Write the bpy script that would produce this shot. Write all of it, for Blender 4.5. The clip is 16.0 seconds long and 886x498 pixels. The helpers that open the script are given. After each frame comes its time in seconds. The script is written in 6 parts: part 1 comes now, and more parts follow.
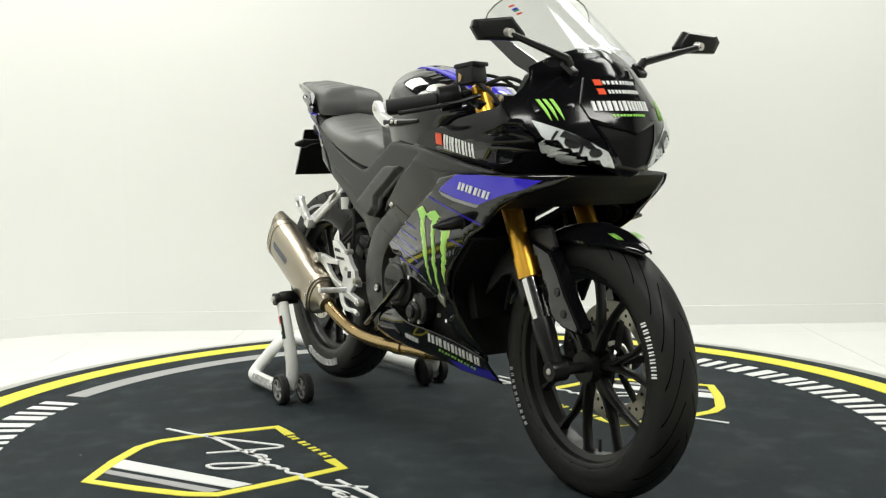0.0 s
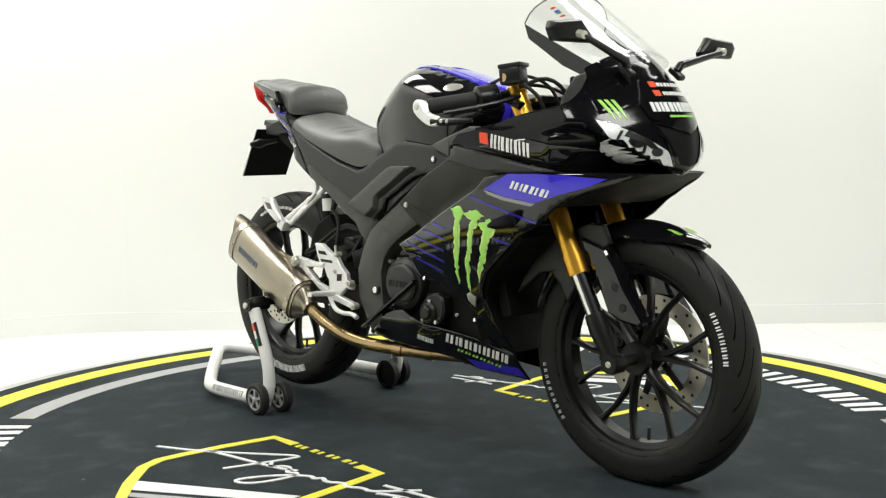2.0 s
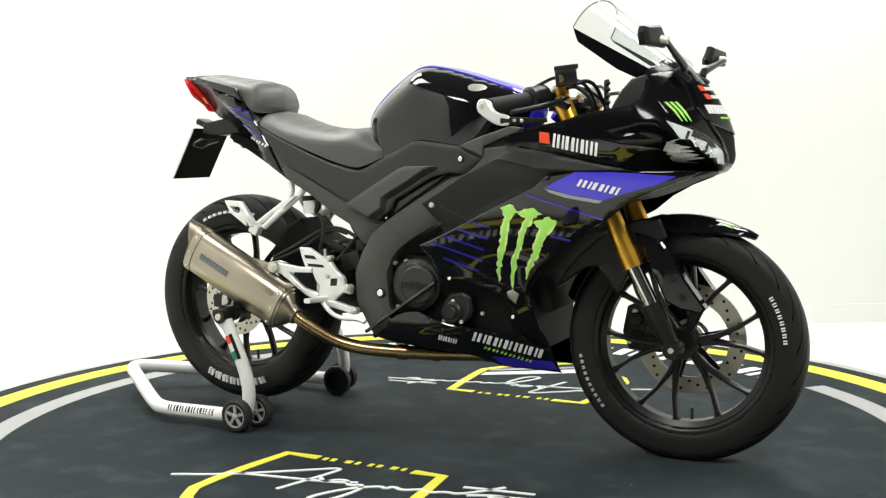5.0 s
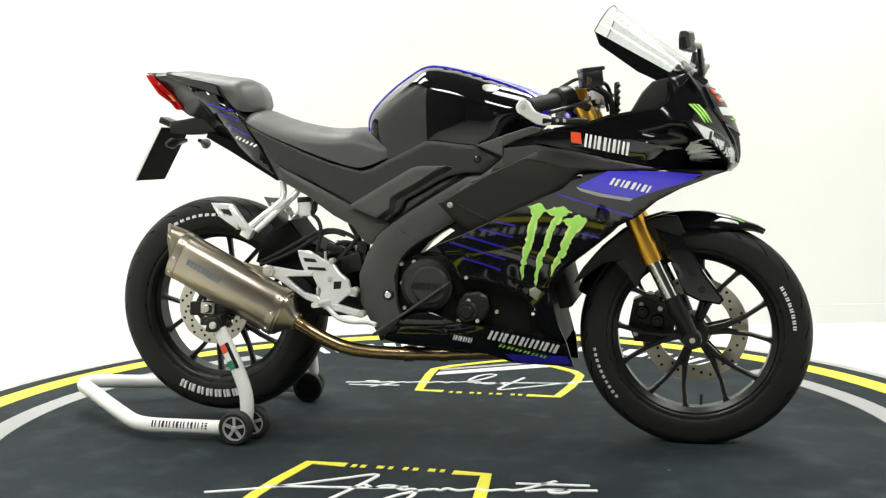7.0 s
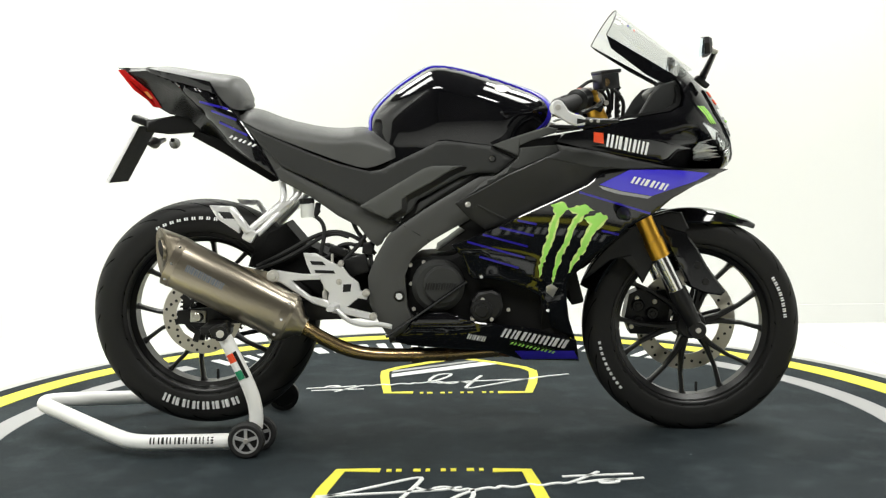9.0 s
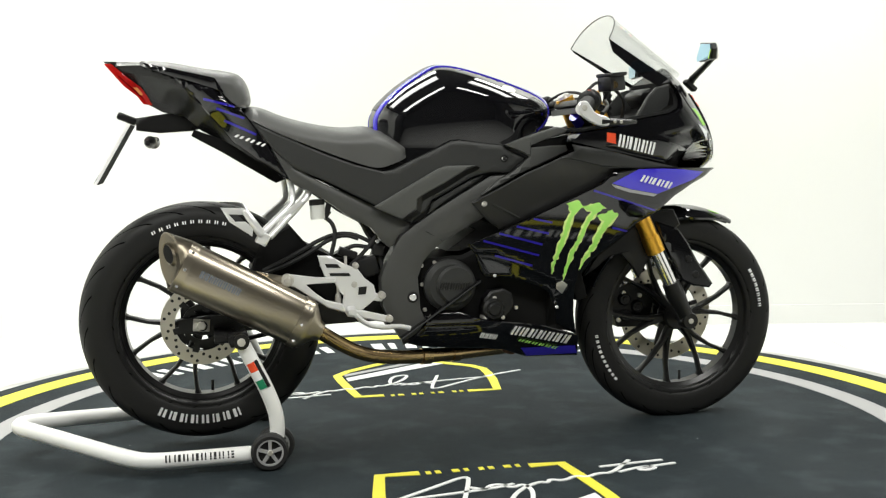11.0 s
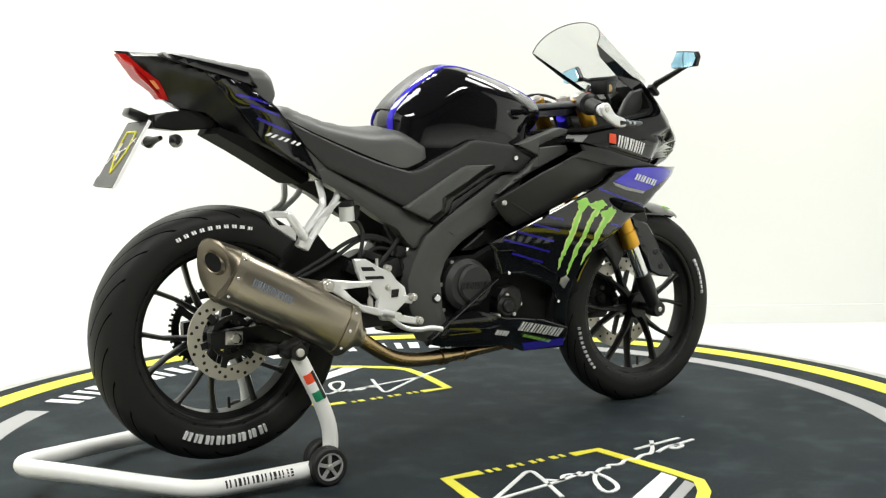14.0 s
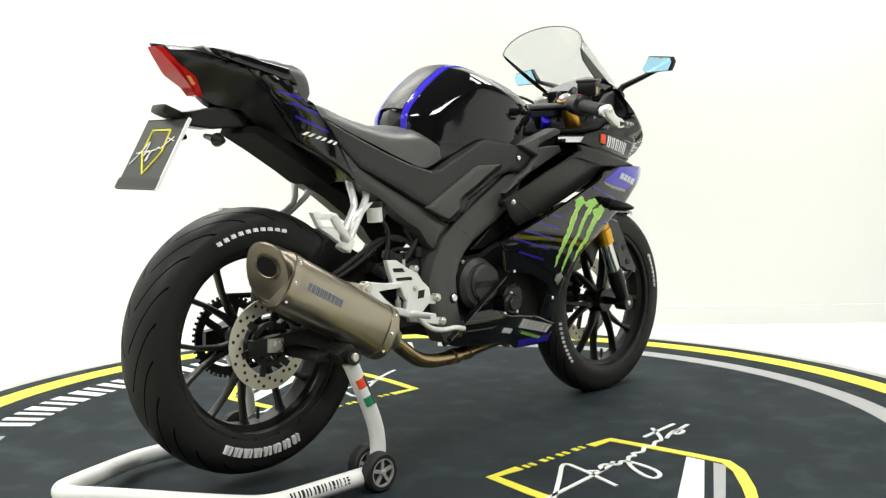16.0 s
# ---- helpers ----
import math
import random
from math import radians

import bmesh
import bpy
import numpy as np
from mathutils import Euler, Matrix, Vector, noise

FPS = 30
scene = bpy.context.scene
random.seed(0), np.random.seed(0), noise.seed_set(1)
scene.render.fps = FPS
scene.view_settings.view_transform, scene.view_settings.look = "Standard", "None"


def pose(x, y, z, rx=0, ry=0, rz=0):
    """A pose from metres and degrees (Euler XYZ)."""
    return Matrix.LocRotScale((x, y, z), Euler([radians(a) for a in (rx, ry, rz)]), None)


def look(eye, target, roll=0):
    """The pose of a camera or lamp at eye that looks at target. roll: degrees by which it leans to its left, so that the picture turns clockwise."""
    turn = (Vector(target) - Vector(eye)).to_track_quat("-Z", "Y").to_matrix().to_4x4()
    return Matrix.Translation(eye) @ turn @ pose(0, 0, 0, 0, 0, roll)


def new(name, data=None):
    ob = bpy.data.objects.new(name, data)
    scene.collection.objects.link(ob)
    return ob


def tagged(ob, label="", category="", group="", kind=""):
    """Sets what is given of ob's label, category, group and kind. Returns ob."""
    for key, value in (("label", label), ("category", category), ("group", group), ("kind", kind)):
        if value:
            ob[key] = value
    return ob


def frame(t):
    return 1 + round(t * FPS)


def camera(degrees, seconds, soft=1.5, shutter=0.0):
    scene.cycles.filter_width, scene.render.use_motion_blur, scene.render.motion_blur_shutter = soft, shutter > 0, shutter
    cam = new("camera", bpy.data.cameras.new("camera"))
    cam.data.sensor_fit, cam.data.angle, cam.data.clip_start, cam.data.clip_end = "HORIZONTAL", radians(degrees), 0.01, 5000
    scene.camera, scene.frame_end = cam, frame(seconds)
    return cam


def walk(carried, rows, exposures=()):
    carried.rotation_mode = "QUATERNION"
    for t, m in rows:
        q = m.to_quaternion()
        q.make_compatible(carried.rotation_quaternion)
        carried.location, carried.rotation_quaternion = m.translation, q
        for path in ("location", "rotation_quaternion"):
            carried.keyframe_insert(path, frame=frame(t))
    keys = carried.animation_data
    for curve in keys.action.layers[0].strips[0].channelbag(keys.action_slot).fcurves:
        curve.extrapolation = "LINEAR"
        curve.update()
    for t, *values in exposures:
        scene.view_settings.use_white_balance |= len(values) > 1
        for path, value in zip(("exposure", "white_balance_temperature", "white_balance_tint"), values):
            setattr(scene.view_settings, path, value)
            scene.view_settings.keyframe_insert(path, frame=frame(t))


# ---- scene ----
from mathutils.geometry import delaunay_2d_cdt

# ---- camera: stands still on its tripod before the turntable ----
cam = camera(45.48, 16.0, soft=1.25)
EYE = Vector((0, -2.918, 0.774))
PITCH, YAW = radians(-5.336), radians(-0.117)
AHEAD = Vector((math.sin(YAW) * math.cos(PITCH), math.cos(YAW) * math.cos(PITCH), math.sin(PITCH)))
VIEW = look(EYE, EYE + AHEAD, -0.706)
walk(cam, [(0.0, VIEW), (16.0, VIEW)], exposures=[(0.0, -0.42, 6560, 8), (1.0, -0.36, 6550, 8), (2.0, -0.24, 6540, 9), (3.0, -0.10, 6520, 9), (4.0, -0.02, 6500, 9), (16.0, -0.02, 6500, 9)])

# ---- light: bright studio ceiling panels over a white room ----
world = bpy.data.worlds.new("studio_world")
scene.world = world
world.use_nodes = True
world.node_tree.nodes["Background"].inputs["Color"].default_value = (1.0, 1.0, 0.97, 1)
world.node_tree.nodes["Background"].inputs["Strength"].default_value = 0.3


def ceiling_lamp(x, y, z, sx, sy, watts):
    data = bpy.data.lights.new("ceiling_panel_light", "AREA")
    data.shape, data.size, data.size_y = "RECTANGLE", sx, sy
    data.energy, data.color = watts, (1.0, 0.995, 0.95)
    ob = new("ceiling_panel_light", data)
    ob.matrix_world = pose(x, y, z)
    return ob


for lx, ly in ((-1.4, -2.5), (1.4, -2.5), (-1.5, 0.2), (1.5, 0.2), (-1.3, 1.5), (1.5, 1.5)):
    ceiling_lamp(lx, ly, 2.95, 1.3, 0.7, 80 if ly < -1 else 42)


# ---- materials ----
def mat(name, color, rough=0.5, metal=0.0, vary=0.1, scale=8.0, bump=0.0, bump_scale=300.0, coat=0.0, spec=0.35, dirt=0.0):
    """A surface with soft mottling at one scale, fine grain at another, and a little uneven gloss."""
    m = bpy.data.materials.new(name)
    m.use_nodes = True
    nt = m.node_tree
    b = nt.nodes["Principled BSDF"]
    b.inputs["Metallic"].default_value = metal
    b.inputs["Roughness"].default_value = rough
    b.inputs["Specular IOR Level"].default_value = spec
    b.inputs["Coat Weight"].default_value = coat
    b.inputs["Coat Roughness"].default_value = 0.03
    co = nt.nodes.new("ShaderNodeTexCoord")
    n1 = nt.nodes.new("ShaderNodeTexNoise")
    n1.inputs["Scale"].default_value, n1.inputs["Detail"].default_value = scale, 6
    nt.links.new(co.outputs["Object"], n1.inputs["Vector"])
    ramp = nt.nodes.new("ShaderNodeMix")
    ramp.data_type = "RGBA"
    ramp.inputs["A"].default_value = (*[c * (1 - vary) for c in color], 1)
    ramp.inputs["B"].default_value = (*[min(1, c * (1 + vary)) for c in color], 1)
    nt.links.new(n1.outputs["Fac"], ramp.inputs["Factor"])
    nt.links.new(ramp.outputs["Result"], b.inputs["Base Color"])
    n2 = nt.nodes.new("ShaderNodeTexNoise")
    n2.inputs["Scale"].default_value, n2.inputs["Detail"].default_value = bump_scale, 3
    nt.links.new(co.outputs["Object"], n2.inputs["Vector"])
    mr = nt.nodes.new("ShaderNodeMapRange")
    mr.inputs["To Min"].default_value, mr.inputs["To Max"].default_value = max(0, rough * 0.85), min(1, rough * 1.15 + dirt)
    nt.links.new(n1.outputs["Fac"], mr.inputs["Value"])
    nt.links.new(mr.outputs["Result"], b.inputs["Roughness"])
    if bump:
        bp = nt.nodes.new("ShaderNodeBump")
        bp.inputs["Strength"].default_value, bp.inputs["Distance"].default_value = bump, 0.001
        nt.links.new(n2.outputs["Fac"], bp.inputs["Height"])
        nt.links.new(bp.outputs["Normal"], b.inputs["Normal"])
    return m


GLOSS = mat("gloss_black_paint", (0.004, 0.004, 0.005), 0.06, coat=0.5, vary=0.2)
SATIN = mat("satin_black_plastic", (0.008, 0.008, 0.008), 0.32, bump=0.15, bump_scale=900)
MATTE = mat("matte_dark_plastic", (0.031, 0.032, 0.031), 0.45, bump=0.25, bump_scale=900)
GREYP = mat("grey_textured_plastic", (0.075, 0.077, 0.073), 0.5, bump=0.25, bump_scale=900)
FRAME = mat("black_frame_paint", (0.064, 0.065, 0.062), 0.40, bump=0.12, bump_scale=700)
DARK = mat("dark_metal", (0.009, 0.009, 0.009), 0.4, bump=0.1)
VINYL = mat("seat_vinyl", (0.084, 0.085, 0.082), 0.40, bump=0.5, bump_scale=500, spec=0.5)
RIM = mat("black_rim_paint", (0.009, 0.009, 0.009), 0.30, spec=0.32, bump=0.06, bump_scale=500)
STEEL = mat("brushed_steel", (0.62, 0.60, 0.55), 0.3, metal=0.6, bump=0.1)
CHROME = mat("chrome", (0.75, 0.75, 0.75), 0.1, metal=1.0, vary=0.04)
ALU = mat("silver_paint", (0.80, 0.80, 0.79), 0.30, metal=0.45, vary=0.05, bump=0.1)
GOLD = mat("gold_anodised", (0.80, 0.44, 0.06), 0.33, metal=1.0, vary=0.06)
TITAN = mat("brushed_titanium", (0.39, 0.345, 0.275), 0.3, metal=1.0, vary=0.14, scale=5, bump=0.12, bump_scale=260)
TITAN_D = mat("smoked_titanium", (0.17, 0.148, 0.112), 0.34, metal=1.0, vary=0.18, scale=12)
BRONZE = mat("heat_tinted_steel", (0.46, 0.33, 0.17), 0.26, metal=1.0, vary=0.3, scale=10)
DUCTP = mat("satin_duct_plastic", (0.020, 0.020, 0.020), 0.36, spec=0.4, bump=0.1, bump_scale=900)
RUSTY = mat("rusty_header_steel", (0.11, 0.055, 0.03), 0.55, metal=0.4, vary=0.4, scale=40)
LIME = mat("lime_decal", (0.70, 0.92, 0.30), 0.25, coat=0.2, vary=0.12, scale=14)
INDIGO = mat("indigo_decal", (0.022, 0.014, 0.30), 0.12, coat=0.5, vary=0.25, scale=20)
DULL = mat("dull_black_plastic", (0.006, 0.006, 0.006), 0.75, bump=0.2, bump_scale=900, spec=0.08)
COWL = mat("cowl_black_paint", (0.004, 0.004, 0.005), 0.13, coat=0.08, vary=0.2, spec=0.25)
BLUE = mat("blue_paint", (0.045, 0.03, 0.62), 0.1, coat=0.6, vary=0.06)
GREEN = mat("green_decal", (0.42, 0.85, 0.16), 0.25, coat=0.2, vary=0.12, scale=14)
WHITE_D = mat("white_decal", (0.88, 0.88, 0.88), 0.3, vary=0.03)
GREY_D = mat("grey_decal", (0.09, 0.09, 0.09), 0.3, vary=0.05)
BADGE = mat("etched_badge", (0.20, 0.23, 0.27), 0.35, vary=0.08)
RED_D = mat("orange_red_decal", (0.85, 0.09, 0.03), 0.3, vary=0.04)
GREEN_D = mat("flag_green_decal", (0.02, 0.25, 0.12), 0.3, vary=0.04)
TAIL_RED = mat("red_lens", (0.42, 0.010, 0.008), 0.12, vary=0.35, scale=30, spec=0.12)
RED_SHADE = mat("shaded_red_lens", (0.16, 0.004, 0.004), 0.15, vary=0.3, scale=30, spec=0.15)
TAILB = mat("satin_tail_paint", (0.010, 0.010, 0.010), 0.22, spec=0.3, bump=0.05, bump_scale=700)
CARD = mat("dark_card", (0.030, 0.032, 0.030), 0.35, vary=0.15)
DISC = mat("worn_brake_steel", (0.56, 0.53, 0.46), 0.32, metal=0.75, vary=0.12, bump=0.1)
AMBER = mat("amber_lens", (0.7, 0.2, 0.03), 0.15, coat=0.6)
WHITE_P = mat("white_powder_coat", (0.82, 0.82, 0.80), 0.35, vary=0.04, bump=0.1)
RUBBER_S = mat("soft_black_rubber", (0.018, 0.018, 0.018), 0.6, bump=0.3)


def mat_rubber():
    """The mat: dark rubber with broad pale scuffs, cloudy wear and a few specks of dust."""
    m = mat("rubber_mat", (0.0165, 0.0230, 0.0265), 0.75, vary=0.38, scale=4, bump=0.6, bump_scale=650, spec=0.12)
    nt = m.node_tree
    b = nt.nodes["Principled BSDF"]
    co = nt.nodes.new("ShaderNodeTexCoord")
    src = b.inputs["Base Color"].links[0].from_socket
    for scale, lo, hi, amount in ((1.7, 0.48, 0.78, 0.42), (9.0, 0.50, 0.76, 0.50), (60.0, 0.62, 0.78, 0.60)):
        n = nt.nodes.new("ShaderNodeTexNoise")
        n.inputs["Scale"].default_value, n.inputs["Detail"].default_value = scale, 5
        nt.links.new(co.outputs["Object"], n.inputs["Vector"])
        mr = nt.nodes.new("ShaderNodeMapRange")
        mr.inputs["From Min"].default_value, mr.inputs["From Max"].default_value = lo, hi
        mr.inputs["To Min"].default_value, mr.inputs["To Max"].default_value = 0.0, amount
        nt.links.new(n.outputs["Fac"], mr.inputs["Value"])
        mix = nt.nodes.new("ShaderNodeMix")
        mix.data_type = "RGBA"
        nt.links.new(mr.outputs["Result"], mix.inputs["Factor"])
        nt.links.new(src, mix.inputs["A"])
        mix.inputs["B"].default_value = (0.055, 0.068, 0.074, 1)
        src = mix.outputs["Result"]
    v = nt.nodes.new("ShaderNodeTexVoronoi")
    v.inputs["Scale"].default_value = 7.0
    nt.links.new(co.outputs["Object"], v.inputs["Vector"])
    lt = nt.nodes.new("ShaderNodeMath")
    lt.operation = "LESS_THAN"
    lt.inputs[1].default_value = 0.018
    nt.links.new(v.outputs["Distance"], lt.inputs[0])
    mix = nt.nodes.new("ShaderNodeMix")
    mix.data_type = "RGBA"
    nt.links.new(lt.outputs[0], mix.inputs["Factor"])
    nt.links.new(src, mix.inputs["A"])
    mix.inputs["B"].default_value = (0.28, 0.29, 0.29, 1)
    nt.links.new(mix.outputs["Result"], b.inputs["Base Color"])
    return m


MATGREY = mat_rubber()
YELLOW = mat("yellow_print", (0.78, 0.72, 0.06), 0.55, vary=0.05, scale=20)
WHITE_PR = mat("white_print", (0.74, 0.75, 0.74), 0.55, vary=0.05, scale=20)
GREY_PR = mat("grey_print", (0.36, 0.36, 0.36), 0.55, vary=0.05, scale=20)
RIMTAPE = mat("scuffed_edge_band", (0.42, 0.42, 0.40), 0.5, vary=0.4, scale=14, dirt=0.1)
WALL = mat("white_wall_paint", (0.80, 0.808, 0.785), 0.6, vary=0.015, scale=1.5, bump=0.05)
FLOOR = mat("white_floor_tile", (0.78, 0.788, 0.765), 0.22, vary=0.03, scale=2.0)
UNSEEN_DARK = mat("unseen_dark_surround", (0.06, 0.06, 0.058), 0.8, vary=0.08, scale=1.5, bump=0.05)
GROUT = mat("pale_grout", (0.55, 0.55, 0.52), 0.7)
LENS_GREY = mat("headlamp_reflector", (0.84, 0.85, 0.86), 0.28, metal=0.15, vary=0.3, scale=40)
BLACK = mat("dull_black", (0.0045, 0.0045, 0.0045), 0.6, spec=0.15, bump=0.2)
RESERV = mat("milky_plastic", (0.68, 0.69, 0.66), 0.35, vary=0.06)


def glass(name, color, base=0.05, edge=0.5):
    """Thin clear plastic: mostly see-through, with gloss that grows towards its edges."""
    m = bpy.data.materials.new(name)
    m.use_nodes = True
    nt = m.node_tree
    nt.nodes.remove(nt.nodes["Principled BSDF"])
    out = nt.nodes["Material Output"]
    tr, gl, mix, lw, mr, pw = (nt.nodes.new(k) for k in ("ShaderNodeBsdfTransparent", "ShaderNodeBsdfGlossy", "ShaderNodeMixShader", "ShaderNodeLayerWeight", "ShaderNodeMapRange", "ShaderNodeMath"))
    tr.inputs["Color"].default_value = (*color, 1)
    gl.inputs["Roughness"].default_value = 0.04
    lw.inputs["Blend"].default_value = 0.5
    pw.operation = "POWER"
    pw.inputs[1].default_value = 3.0
    mr.inputs["To Min"].default_value, mr.inputs["To Max"].default_value = base, edge
    nt.links.new(lw.outputs["Facing"], pw.inputs[0])
    nt.links.new(pw.outputs[0], mr.inputs["Value"])
    nt.links.new(mr.outputs["Result"], mix.inputs["Fac"])
    nt.links.new(tr.outputs["BSDF"], mix.inputs[1])
    nt.links.new(gl.outputs["BSDF"], mix.inputs[2])
    nt.links.new(mix.outputs["Shader"], out.inputs["Surface"])
    return m


SCREEN = glass("clear_screen", (0.945, 0.95, 0.95), 0.05, 0.24)
LENS = glass("clear_lens", (0.97, 0.98, 0.98), 0.03, 0.2)
MIRROR = mat("blue_tinted_mirror", (0.35, 0.62, 0.80), 0.03, metal=1.0, vary=0.02)


# ---- mesh tools ----
def part(name, bm, material, parent=None, label="", smooth=35):
    bmesh.ops.recalc_face_normals(bm, faces=bm.faces)
    me = bpy.data.meshes.new(name)
    bm.to_mesh(me)
    bm.free()
    me.materials.append(material)
    for p in me.polygons:
        p.use_smooth = True
    me.set_sharp_from_angle(angle=radians(smooth))
    ob = new(name, me)
    if parent:
        ob.parent = parent
    return tagged(ob, label)


def thing(name, label, category, group="", kind=""):
    ob = new(name)
    ob.empty_display_size = 0.1
    return tagged(ob, label, category, group, kind)


def curve(xs, ys):
    """A smooth function through a few knots."""
    xs, ys = np.array(xs, float), np.array(ys, float)
    d = np.gradient(ys, xs)

    def f(x):
        x = np.clip(x, xs[0], xs[-1])
        i = np.clip(np.searchsorted(xs, x) - 1, 0, len(xs) - 2)
        h = xs[i + 1] - xs[i]
        t = (x - xs[i]) / h
        return ((2 * t**3 - 3 * t**2 + 1) * ys[i] + (t**3 - 2 * t**2 + t) * h * d[i]
                + (3 * t**2 - 2 * t**3) * ys[i + 1] + (t**3 - t**2) * h * d[i + 1])
    return f


def rounded(pts, times=2):
    """Chaikin's corner cutting of a closed outline."""
    for _ in range(times):
        out = []
        for a, b in zip(pts, pts[1:] + pts[:1]):
            out += [tuple(0.75 * p + 0.25 * q for p, q in zip(a, b)), tuple(0.25 * p + 0.75 * q for p, q in zip(a, b))]
        pts = out
    return pts


def sheet(poly, h, c=0.0):
    """A closed outline filled with even triangles of side h: points, triangles and the outline's own points; with c a second ring runs c inside the outline."""
    rim = []
    for a, b in zip(poly, poly[1:] + poly[:1]):
        n = max(1, int(math.dist(a, b) / h + 0.5))
        rim += [(a[0] + (b[0] - a[0]) * k / n, a[1] + (b[1] - a[1]) * k / n) for k in range(n)]
    R = np.array(rim)
    lo, hi = R.min(0), R.max(0)
    inner = []
    gx, row = np.arange(lo[0], hi[0], h), 0
    for z in np.arange(lo[1], hi[1], h * 0.866):
        inner.append(np.stack([gx + (row % 2) * h / 2, np.full(len(gx), z)], 1))
        row += 1
    I = np.concatenate(inner) if inner else np.zeros((0, 2))
    if len(I):
        d = np.min(np.linalg.norm(I[:, None] - R[None], axis=2), axis=1)
        x, z = I[:, :1], I[:, 1:]
        a, b = R, np.roll(R, -1, 0)
        dz = np.where(np.abs(b[:, 1] - a[:, 1]) < 1e-12, 1e-12, b[:, 1] - a[:, 1])
        cross = ((a[:, 1] > z) != (b[:, 1] > z)) & (x < (b[:, 0] - a[:, 0]) * (z - a[:, 1]) / dz + a[:, 0])
        I = I[(cross.sum(1) % 2 == 1) & (d > h * 0.6)]
    if c > 0.0008:
        nxt, prv = np.roll(R, -1, 0), np.roll(R, 1, 0)
        turn_ = np.sign(np.sum(R[:, 0] * nxt[:, 1] - nxt[:, 0] * R[:, 1]))
        unit = lambda v: v / np.maximum(np.linalg.norm(v, axis=1, keepdims=True), 1e-9)
        n1, n2 = unit(nxt - R), unit(R - prv)
        n1, n2 = np.stack([-n1[:, 1], n1[:, 0]], 1) * turn_, np.stack([-n2[:, 1], n2[:, 0]], 1) * turn_
        m = n1 + n2
        m = m / np.maximum(np.sum(m * n1, 1, keepdims=True), 0.35)
        ring = R + m * c
        ring = ring[edge_gap(ring, poly) > 0.96 * c]
        if len(I):
            I = I[edge_gap(I, poly) > c + 0.3 * h]
        I = np.concatenate([I, ring]) if len(I) else ring
    pts = [Vector(p) for p in rim] + [Vector(p) for p in I]
    n = len(rim)
    v, e, f, *_ = delaunay_2d_cdt(pts, [(i, (i + 1) % n) for i in range(n)], [], 1, 1e-6)
    return np.array([tuple(p) for p in v]), f, R


def edge_gap(P, poly, some=None):
    """Distance of points to an outline, or to some of its edges."""
    best = np.full(len(P), 9.0)
    n = len(poly)
    for i in (range(n) if some is None else some):
        a, b = np.array(poly[i % n]), np.array(poly[(i + 1) % n])
        ab = b - a
        t = np.clip(((P - a) @ ab) / max(ab @ ab, 1e-12), 0, 1)
        best = np.minimum(best, np.linalg.norm(P - (a + t[:, None] * ab), axis=1))
    return best


def two_sheets(P, faces, y1, y2):
    """A solid between two heights over one filled outline in the x-z plane."""
    bm = bmesh.new()
    A = [bm.verts.new((p[0], y, p[1])) for p, y in zip(P, y1)]
    B = [bm.verts.new((p[0], y, p[1])) for p, y in zip(P, y2)]
    count = {}
    for f in faces:
        bm.faces.new([A[i] for i in f])
        bm.faces.new([B[i] for i in reversed(f)])
        for i, j in zip(f, list(f[1:]) + [f[0]]):
            count[(i, j)] = 1
    for i, j in list(count):
        if (j, i) not in count:
            bm.faces.new([A[j], A[i], B[i], B[j]])
    bmesh.ops.remove_doubles(bm, verts=bm.verts, dist=1e-5)
    return bm


def shell(poly, w, thick=0.004, side=-1, out=0.0, h=0.02, edge=0.006, round_=0):
    """A curved panel that follows the half-width w(x, z), with softened edges."""
    if round_:
        poly = rounded(poly, round_)
    P, F, _ = sheet(poly, h, edge)
    d = edge_gap(P, poly)
    y = w(P[:, 0], P[:, 1]) + out - edge * 0.7 * (1 - np.minimum(d / max(edge, 1e-6), 1))
    return two_sheets(P, F, side * y, side * (y - thick))


def plate(poly, y1, y2, h=0.03, edge=0.0, round_=0, drop=0.8):
    """A flat plate between two y, its edges softened on the outer face y1."""
    if round_:
        poly = rounded(poly, round_)
    P, F, _ = sheet(poly, h, edge)
    d = edge_gap(P, poly)
    s = 1 if y1 > y2 else -1
    y = y1 - s * edge * drop * (1 - np.minimum(d / edge, 1)) if edge else np.full(len(P), y1)
    return two_sheets(P, F, y, np.full(len(P), y2))


def swell(poly, w, r, p=2.0, q=0.5, some=None):
    """The half-width as a function of x and z: 0 on the outline (or on the edges some), w from the distance r inward."""
    def f(x, z):
        P = np.stack([np.asarray(x, float), np.asarray(z, float)], -1).reshape(-1, 2)
        rr = r(P[:, 0], P[:, 1]) if callable(r) else r
        t = np.minimum(edge_gap(P, poly, some) / rr, 1)
        ww = w(P[:, 0], P[:, 1]) if callable(w) else w
        return ww * (1 - (1 - t) ** p) ** q
    return f


def body(poly, half, h=0.014, mid=0.0):
    """A solid symmetric about y = mid whose side view is the outline and whose half-width is half(x, z)."""
    P, F, _ = sheet(poly, h)
    y = half(P[:, 0], P[:, 1])
    return two_sheets(P, F, mid - y, mid + y)


def inflate(poly, w, r, p=2.0, q=0.5, h=0.014, some=None, round_=0, mid=0.0):
    if some is not None:
        some = range(some[0] * 2**round_, some[1] * 2**round_)
    if round_:
        poly = rounded(poly, round_)
    return body(poly, swell(poly, w, r, p, q, some), h, mid)


